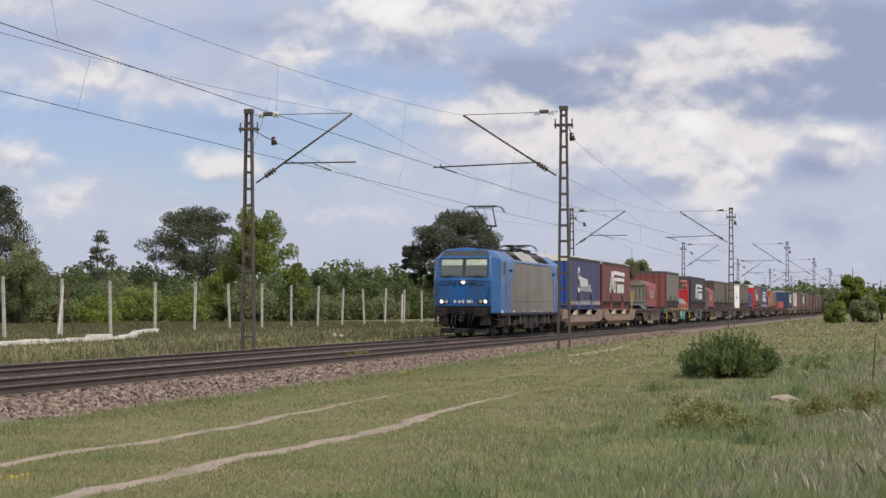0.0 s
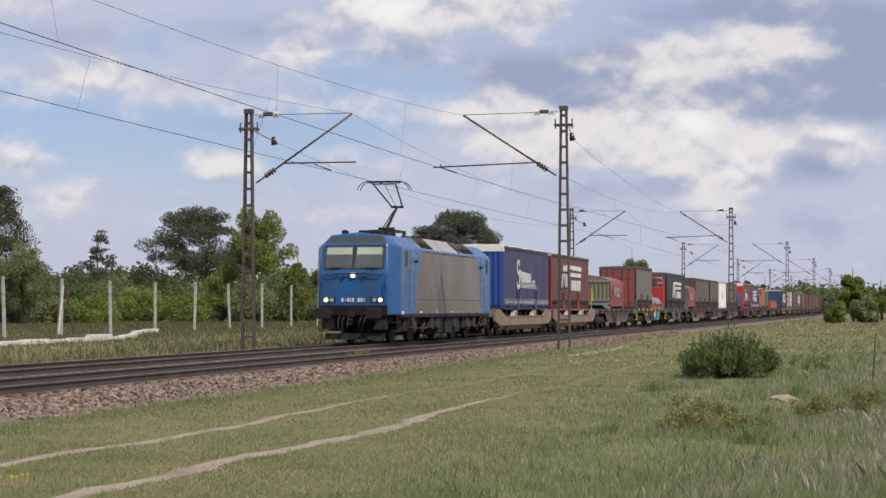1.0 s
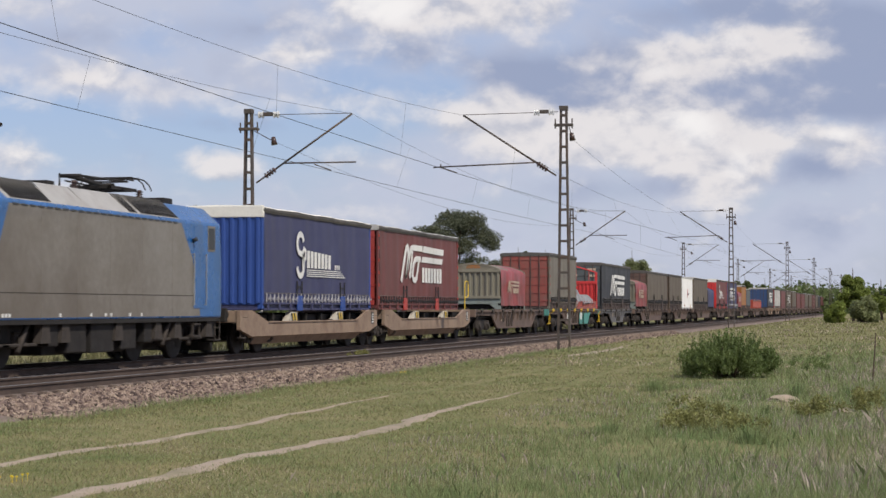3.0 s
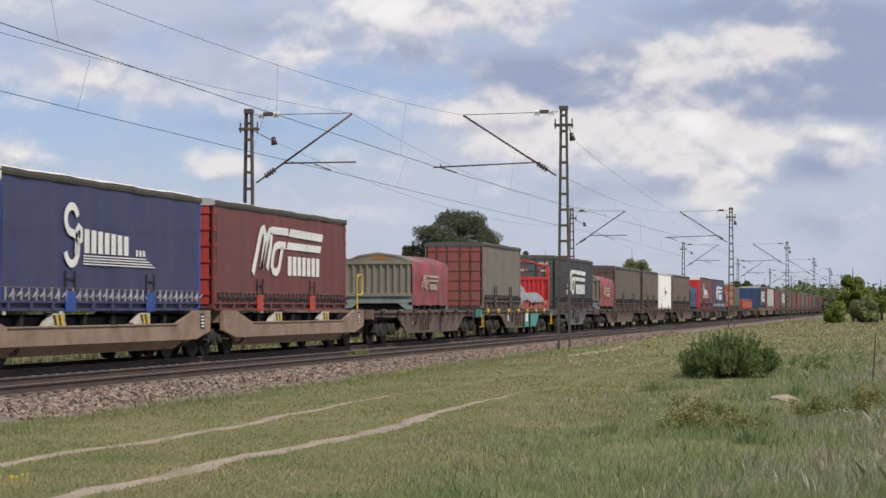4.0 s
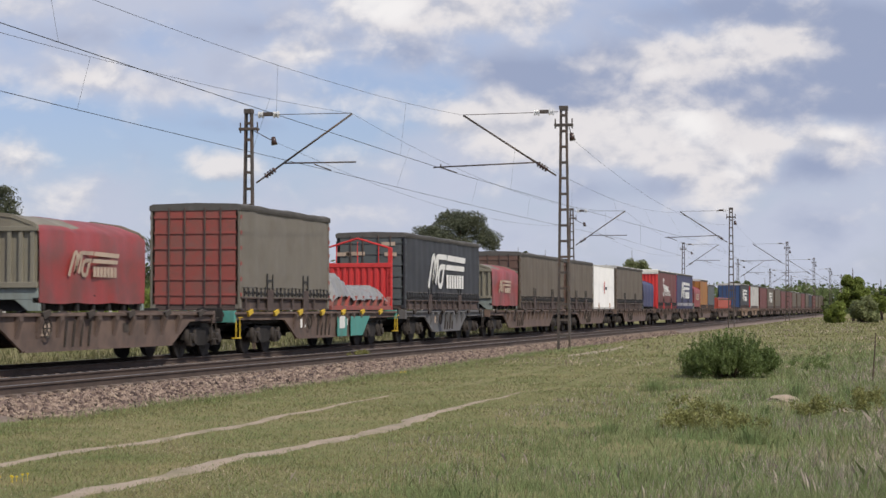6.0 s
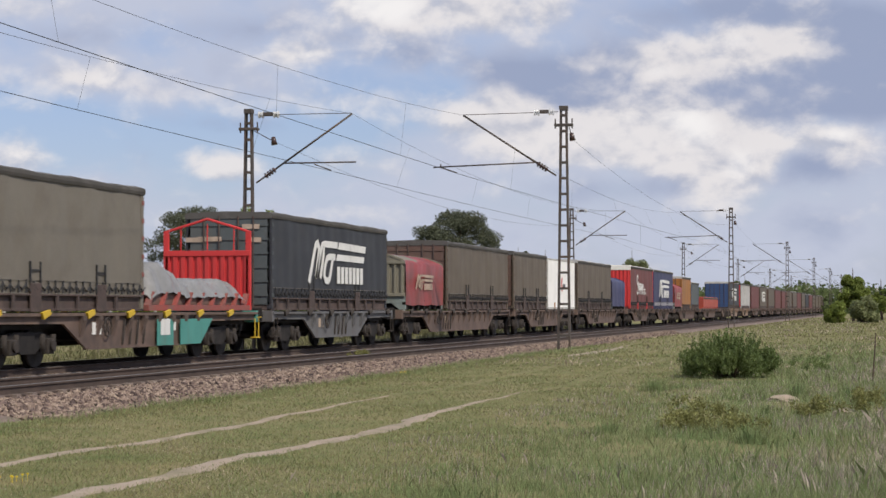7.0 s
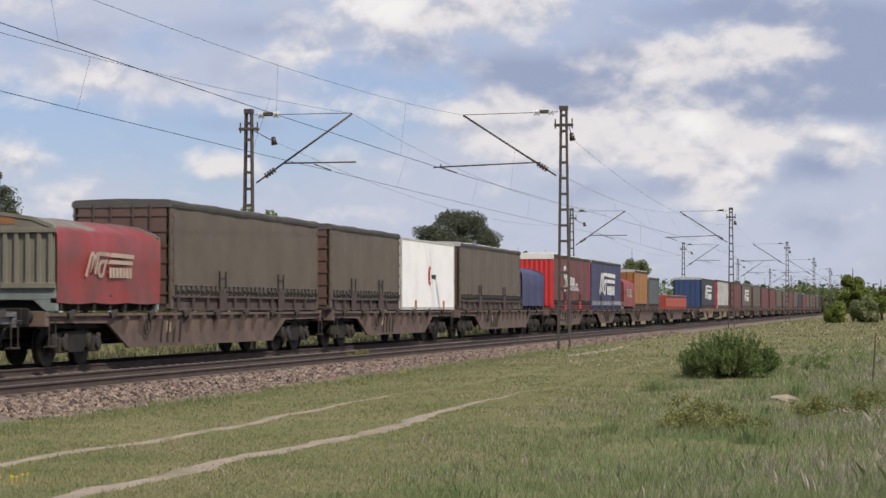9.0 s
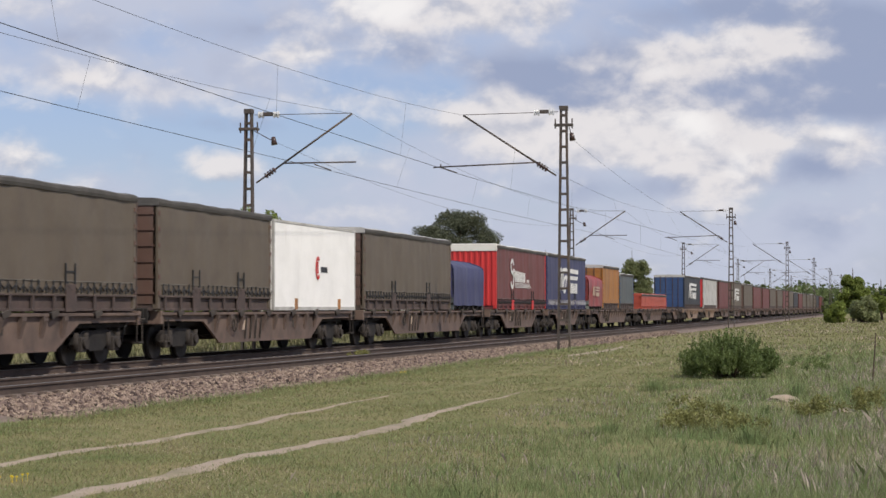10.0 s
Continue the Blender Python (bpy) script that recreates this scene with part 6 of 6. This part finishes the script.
    if logo:
        emblem(b, L * 0.24, z0 + 0.72, 0.42, FADED, -1, 1.285)
    return b


def tint(name, c, **k):
    return paint(name, c, k.pop("dirt", 0.4), k.pop("rough", 0.6), k.pop("dc", (0.12, 0.10, 0.085)), **k)


T_BLUE = tint("blue_tarpaulin", (0.042, 0.045, 0.115), dirt=0.35, dc=(0.06, 0.058, 0.085))
E_BLUE = tint("blue_end_panel", (0.022, 0.065, 0.27), dirt=0.25, dc=(0.03, 0.05, 0.12))
T_RED = tint("maroon_tarpaulin", (0.15, 0.04, 0.037), dirt=0.4, dc=(0.095, 0.06, 0.055))
E_RED = tint("red_end_panel", (0.42, 0.05, 0.04), dirt=0.35)
T_OLIVE = tint("grimy_olive_tarpaulin", (0.168, 0.15, 0.122), dirt=0.4, dc=(0.115, 0.095, 0.072), streak=False)
T_OLIVE2 = tint("grimy_brown_tarpaulin", (0.122, 0.097, 0.071), dirt=0.4, dc=(0.078, 0.059, 0.045), streak=False)
E_RUST = material("rusty_red_end", (0.21, 0.07, 0.058), (0.30, 0.055, 0.045), 0.6, 0, 0.8, 12.0, 0.1, (0.13, 0.10, 0.085), 0.45, 1.2)
E_BROWN = tint("brown_end", (0.13, 0.075, 0.058), dirt=0.4)
T_SLATE = tint("slate_tarpaulin", (0.029, 0.031, 0.039), dirt=0.35, dc=(0.043, 0.041, 0.042), streak=False)
E_SLATE = tint("slate_end", (0.085, 0.10, 0.105), dirt=0.3)
BOX_WHITE = tint("white_panel", (0.93, 0.92, 0.90), dirt=0.0, dc=(0.4, 0.36, 0.3))
RIB_OLIVE = tint("grey_green_ribs", (0.215, 0.20, 0.155), dirt=0.4, dc=(0.13, 0.10, 0.075))
SILL_MINT = tint("mint_sill", (0.22, 0.26, 0.245), dirt=0.4)
TARP_RED = material("red_cover", (0.27, 0.036, 0.034), (0.19, 0.034, 0.03), 0.5, 0, 0.9, 14.0, 0.1, (0.12, 0.062, 0.055), 0.55, 0.9)
BRIGHT_RED = tint("bright_red_panel", (0.55, 0.035, 0.035), dirt=0.12)
MID_BLUE = tint("mid_blue_end", (0.035, 0.075, 0.19), dirt=0.3, dc=(0.04, 0.06, 0.1))
ORANGE = tint("orange_panel", (0.36, 0.15, 0.03), dirt=0.4)
TAN = material("tan_wagon", (0.30, 0.215, 0.15), (0.21, 0.15, 0.11), 0.65, 0, 0.7, 10.0, 0.12, (0.13, 0.075, 0.05), 0.5, 1.6)
BROWN_W = material("brown_wagon", (0.115, 0.075, 0.06), (0.165, 0.115, 0.09), 0.7, 0, 0.9, 12.0, 0.2, (0.045, 0.034, 0.03), 0.6, 1.5)
FRAME = material("rust_stained_frame", (0.085, 0.055, 0.048), (0.05, 0.038, 0.035), 0.8, 0, 1.2, 16.0, 0.2, (0.15, 0.11, 0.09), 0.3, 1.6)
RUST = material("orange_rust", (0.33, 0.13, 0.04), (0.22, 0.12, 0.06), 0.85, 0, 3.0, 20.0, 0.2, (0.2, 0.18, 0.13), 0.4, 3.0)
GREY_W = tint("blue_grey_wagon", (0.13, 0.13, 0.135), dirt=0.45, dc=(0.09, 0.075, 0.065))
TEAL = tint("teal_wagon", (0.07, 0.27, 0.235), dirt=0.25, dc=(0.12, 0.085, 0.07))
PAD = material("pale_support_pad", (0.46, 0.43, 0.37), (0.34, 0.31, 0.26), 0.7, 0, 2.0, 20.0, 0.1, (0.2, 0.16, 0.12), 0.3)
TARP_GREY = material("grey_plastic_sheet", (0.24, 0.24, 0.24), (0.16, 0.16, 0.16), 0.4, 0, 2.0, 12.0, 0.5, (0.2, 0.19, 0.17), 0.3)


def train():
    # articulated pair with blue and maroon bodies
    wagon(100.25, 115.4, TAN, "tan low container wagon, dusty, with striped pads", [103.0, 114.2], kind="pocket")
    wagon(115.4, 130.2, TAN, "tan low container wagon, dusty, with striped pads", [116.9, 128.7], kind="pocket")
    curtain_box(102.9, 114.4, T_BLUE, E_BLUE, CREAM, "dark blue tarpaulin swap body with bright blue end and cream roof", curl, 4.0, ribs="flutes", logo_at=(3.0, 2.12, 1.16), seed=2)
    curtain_box(115.4, 127.85, T_RED, E_RED, PALE_ROOF, "maroon tarpaulin swap body with pale emblem and red end", emblem, 4.0, logo_at=(2.95, 2.15, 1.02), seed=3)
    hand = rolling("hand_rail", "bright yellow bent hand rail at the wagon end", "hand rail", 129.6)
    bm = fresh()
    loop = [(0, -1.15, 1.1), (0, -1.15, 2.2), (0.1, -1.15, 2.3), (0.55, -1.15, 2.3), (0.65, -1.15, 2.2), (0.65, -1.15, 1.75), (0.55, -1.15, 1.66), (0, -1.15, 1.66)]
    for a, b in zip(loop, loop[1:]):
        tube(bm, a, b, 0.022, 6)
    part("rail", bm, YELLOW, hand)
    # brown wagon with one bulk container
    wagon(130.5, 147.8, BROWN_W, "rusty brown container wagon", [133.4, 147.0 - 0.1])
    tipper_box(136.6, 142.4, RIB_OLIVE, TARP_RED, SILL_MINT, "olive ribbed bulk container under a red cover", True, 4)
    # teal wagon
    wagon(148.2, 166.7, BROWN_W, "rust-stained teal container wagon with yellow fittings", [152.0, 163.6], teal=TEAL)
    curtain_box(149.3, 157.8, T_OLIVE, E_RUST, DARK_ROOF, "grimy grey-olive tarpaulin swap body with rusty red doors", None, 3.98, seed=5)
    flat_rack(158.2, 165.8)
    # slate body
    wagon(166.9, 181.5, GREY_W, "blue-grey grimy container wagon", [169.3, 179.2])
    curtain_box(167.45, 180.25, T_SLATE, E_SLATE, DARK_ROOF, "slate grey tarpaulin swap body with pale emblem", emblem, 3.88, logo_at=(3.4, 1.98, 0.98), seed=6)
    wagon(181.8, 202.8, BROWN_W, "rusty brown container wagon", [184.4, 200.2])
    tipper_box(182.9, 188.8, RIB_OLIVE, TARP_RED, SILL_MINT, "olive ribbed bulk container under a red cover", True, 7)
    curtain_box(189.6, 202.0, T_OLIVE2, E_BROWN, DARK_ROOF, "grimy brown tarpaulin swap body with brown doors", None, 3.80, seed=8)
    wagon(203.0, 221.0, BROWN_W, "rusty brown container wagon", [205.3, 218.6])
    curtain_box(203.4, 212.05, T_OLIVE2, E_BROWN, DARK_ROOF, "grimy brown tarpaulin swap body with brown doors", None, 3.80, seed=9)
    white_box(212.25, 220.8)
    wagon(221.2, 241.6, BROWN_W, "rusty brown container wagon", [223.7, 239.1])
    curtain_box(222.0, 234.95, T_OLIVE2, E_BROWN, PALE_ROOF, "grimy brown tarpaulin swap body with brown doors", None, 3.84, seed=10)
    tipper_box(235.4, 241.2, T_BLUE, T_BLUE, E_SLATE, "dark blue covered bulk container", False, 11)
    wagon(241.9, 256.5, BROWN_W, "rusty brown container wagon", [243.9, 255.4])
    wagon(256.5, 270.1, BROWN_W, "rusty brown container wagon", [258.2, 268.4])
    curtain_box(244.0, 256.5, T_RED, BRIGHT_RED, CREAM, "maroon tarpaulin swap body with bright red end and cream roof", curl, 3.98, ribs="flutes", logo_at=(3.1, 2.12, 1.16), seed=12)
    curtain_box(257.0, 269.4, T_BLUE, T_BLUE, PALE_ROOF, "dark blue tarpaulin swap body with pale emblem", emblem, 3.98, logo_at=(3.0, 2.0, 1.0), seed=13)
    wagon(270.3, 290.9, BROWN_W, "rusty brown container wagon", [272.8, 288.4], turning=False)
    tipper_box(270.6, 275.9, TARP_RED, TARP_RED, SILL_MINT, "red covered bulk container with pale emblem", True, 14)
    curtain_box(276.3, 283.2, ORANGE, ORANGE, PALE_ROOF, "orange ribbed freight container", None, 3.75, straps=False, seed=15)
    curtain_box(283.8, 290.3, E_SLATE, E_BLUE, PALE_ROOF, "dull blue freight container", None, 3.4, straps=False, seed=16)
    wagon(291.2, 311.0, BROWN_W, "rusty brown container wagon", [293.6, 308.5], turning=False)
    curtain_box(294.5, 309.6, SIGNAL, SIGNAL, SIGNAL, "low orange-red half-height container", None, 2.2, straps=False, seed=17)
    wagon(311.3, 321.3, BROWN_W, "rusty brown container wagon with a low load", [313.0, 319.6], turning=False)
    # far bodies: dull, brownish paints that carry the distance haze in their colour
    names = {"b": (T_BLUE, E_SLATE, "dark blue"), "r": (T_RED, E_BROWN, "maroon"), "o": (T_OLIVE2, E_BROWN, "grimy brown"), "s": (T_SLATE, E_SLATE, "slate grey"),
             "g": (T_OLIVE, E_BROWN, "grey-olive"),
             "B": (T_SLATE, MID_BLUE, "slate grey"), "G": (PALE_ROOF, BRIGHT_RED, "pale grey")}
    x = 321.6
    for k, (a, b) in enumerate(("BG", "ro", "or", "ro", "or", "os", "ro", "oo", "os", "ro", "or")):
        wagon(x, x + 16.3, TAN if k == 0 else BROWN_W, "dusty brown container wagon on two bogies", [x + 2.0, x + 14.6], turning=False, hooks=False)
        wagon(x + 16.3, x + 32.6, TAN if k == 0 else BROWN_W, "dusty brown container wagon on two bogies", [x + 18.3, x + 30.6], turning=False, hooks=False)
        for j, c in enumerate((a, b)):
            t, e, word = names[c]
            x0 = x + 1.4 + (16.6 if k == 0 else 15.4) * j
            curtain_box(x0, x0 + 13.4, t, e, (PALE_ROOF, DARK_ROOF)[(k + j) % 2], word + " tarpaulin swap body on a brown wagon", emblem if (k + j) % 2 == 0 and k < 2 else None,
                        3.95 + 0.05 * ((k * 7 + j) % 3 - 1), straps=False, logo_at=(3.0, 2.0, 1.0), seed=20 + 2 * k + j)
        x += 32.9


def white_box(x0, x1):
    L, W, z0, z1 = x1 - x0, 1.27, 1.165, 3.69
    b = rolling("refrigerated_container", "clean white smooth-sided freight container with small red mark", "freight container", x0)
    bm = box(fresh(), 0, L, -W, W, z0, z1, 0.03)
    part("shell", bm, BOX_WHITE, b)
    bm = fresh()
    for s in (-1, 1):
        for e in (0.04, L - 0.04):
            box(bm, e - 0.05, e + 0.05, *sorted((s * (W - 0.05), s * (W + 0.012))), z0, z1, 0.008)
        box(bm, 0, L, *sorted((s * (W - 0.05), s * (W + 0.014))), z0 - 0.005, z0 + 0.1, 0.008)
        box(bm, 0, L, *sorted((s * (W - 0.05), s * (W + 0.014))), z1 - 0.07, z1 + 0.006, 0.008)
    part("edge_rail", bm, PALE_ROOF, b)
    for s in (-1, 1):
        bm = fresh()
        for e in (L * 0.25, L * 0.78):
            box(bm, e - 0.14, e + 0.14, *sorted((s * W, s * (W + 0.015))), z0 + 0.02, z0 + 0.34, 0.005)
        part("lifting_pad", bm, ORANGE, b, "yellow-orange lifting pad")
        bm = fresh()
        arc = [(4.32 + 0.2 * math.cos(a), 2.42 + 0.3 * math.sin(a)) for a in (radians(50 + 265 * i / 14) for i in range(15))]
        stroke(bm, arc, 0.1, lambda p: (p[0], p[1]), *sorted((s * (W + 0.016), s * (W + 0.022))))
        stroke(bm, [(4.3, 2.25), (4.3, 2.6)], 0.1, lambda p: (p[0], p[1]), *sorted((s * (W + 0.016), s * (W + 0.022))))
        part("red_mark", bm, BRIGHT_RED, b, "small open red ring mark")
        bm = fresh()
        for k in range(3):
            box(bm, 4.66 + 0.24 * k, 4.84 + 0.24 * k, *sorted((s * W, s * (W + 0.02))), 2.3, 2.46)
        part("grey_blocks", bm, T_SLATE, b)
    return b


def flat_rack(x0, x1):
    """A flat rack with a sheeted heap and one standing red end wall."""
    L, W, z0 = x1 - x0, 1.22, 1.165
    b = rolling("flat_rack", "rusty flat rack with one bright red ribbed end wall", "flat rack", x0)
    bm = box(fresh(), 0, L, -W, W, z0, z0 + 0.14, 0.01)
    for k in range(9):
        q = 0.3 + (L - 0.6) * k / 8
        for s in (-1, 1):
            prism(bm, [(q - 0.2, z0 + 0.14), (q - 0.08, z0 + 0.14), (q + 0.16, z0 + 0.45), (q + 0.06, z0 + 0.45)], "y", *sorted((s * 1.06, s * 1.2)))
    part("deck", bm, E_RUST, b)
    e = L - 0.12
    bm = box(fresh(), e, e + 0.05, -W, W, z0 + 0.14, 2.75)
    repeat("end_rib", box(fresh(), e - 0.05, e, -0.06, 0.06, z0 + 0.3, 2.62, 0.01), BRIGHT_RED, b, [pose(0, -W + 0.1 + (2 * W - 0.2) * k / 10, 0) for k in range(11)])
    box(bm, e - 0.07, e + 0.07, -W, W, 2.62, 2.77, 0.015)
    part("end_wall", bm, BRIGHT_RED, b, "bright red ribbed end wall")
    bm = fresh()
    for y in (-W + 0.06, W - 0.06):
        box(bm, e - 0.05, e + 0.06, y - 0.07, y + 0.07, z0, 3.3, 0.012)
    for y in (-0.75, 0.0, 0.75):
        tube(bm, (e, y, 2.75), (e, y, 3.5 - 0.18 * abs(y)), 0.02, 5)
    tube(bm, (e, -W + 0.06, 3.28), (e, 0, 3.62), 0.035, 6)
    tube(bm, (e, W - 0.06, 3.28), (e, 0, 3.62), 0.035, 6)
    part("end_frame", bm, BRIGHT_RED, b)
    h = rolling("sheeted_load", "heap of goods under a crumpled grey plastic sheet", "tarpaulin load", x0 + 0.2)
    gen = np.random.default_rng(12)
    nx, ny = 70, 26
    Lh = L - 0.7
    verts, faces = [], []
    for i in range(nx):
        u = i / (nx - 1)
        for j in range(ny):
            v = j / (ny - 1) * 2 - 1
            side = max(0.0, abs(v) - 0.72) / 0.28
            zz = 0.52 + 0.12 * math.sin(u * 9.0 + 0.5) * (u < 0.45) + 0.22 * (u < 0.33) + 0.07 * math.sin(u * 31 + v * 5) + 0.03 * math.sin(u * 70 + v * 13)
            zz = max(zz, 0.3) * (1 - side ** 2 * 0.75) * min(1, 12 * u + 0.25, 12 * (1 - u) + 0.25) + 0.02 * gen.random()
            yy = v * (1.2 if side < 0.01 else 1.2 + 0.03 * math.sin(u * 40))
            verts.append((u * Lh, yy, z0 + 0.2 + zz))
    for i in range(nx - 1):
        for j in range(ny - 1):
            faces.append((i * ny + j, (i + 1) * ny + j, (i + 1) * ny + j + 1, i * ny + j + 1))
    c = raw("sheet", verts, faces, TARP_GREY, h)
    for p in c.data.polygons:
        p.use_smooth = True
    bm = box(fresh(), 0.1, Lh - 0.1, -1.1, 1.1, z0 + 0.142, z0 + 0.42, 0.02)
    part("pallet_stack", bm, E_BROWN, h)
    return b


train()


def motions():
    """The train rolls in from afar and passes; wheels turn as they roll."""
    times = [0.5 * k for k in range(21)]
    for ob, x in MOVERS:
        walk(ob, [(t, pose(x - ran(t), TRACK_Y, 0)) for t in times])
    for ob, x, r in WHEELSETS:
        spin = [(k / 30, Matrix.Translation((x, 0, r)) @ Matrix.Rotation(-ran(k / 30) / r, 4, "Y")) for k in range(0, 301)]
        walk(ob, spin)


motions()
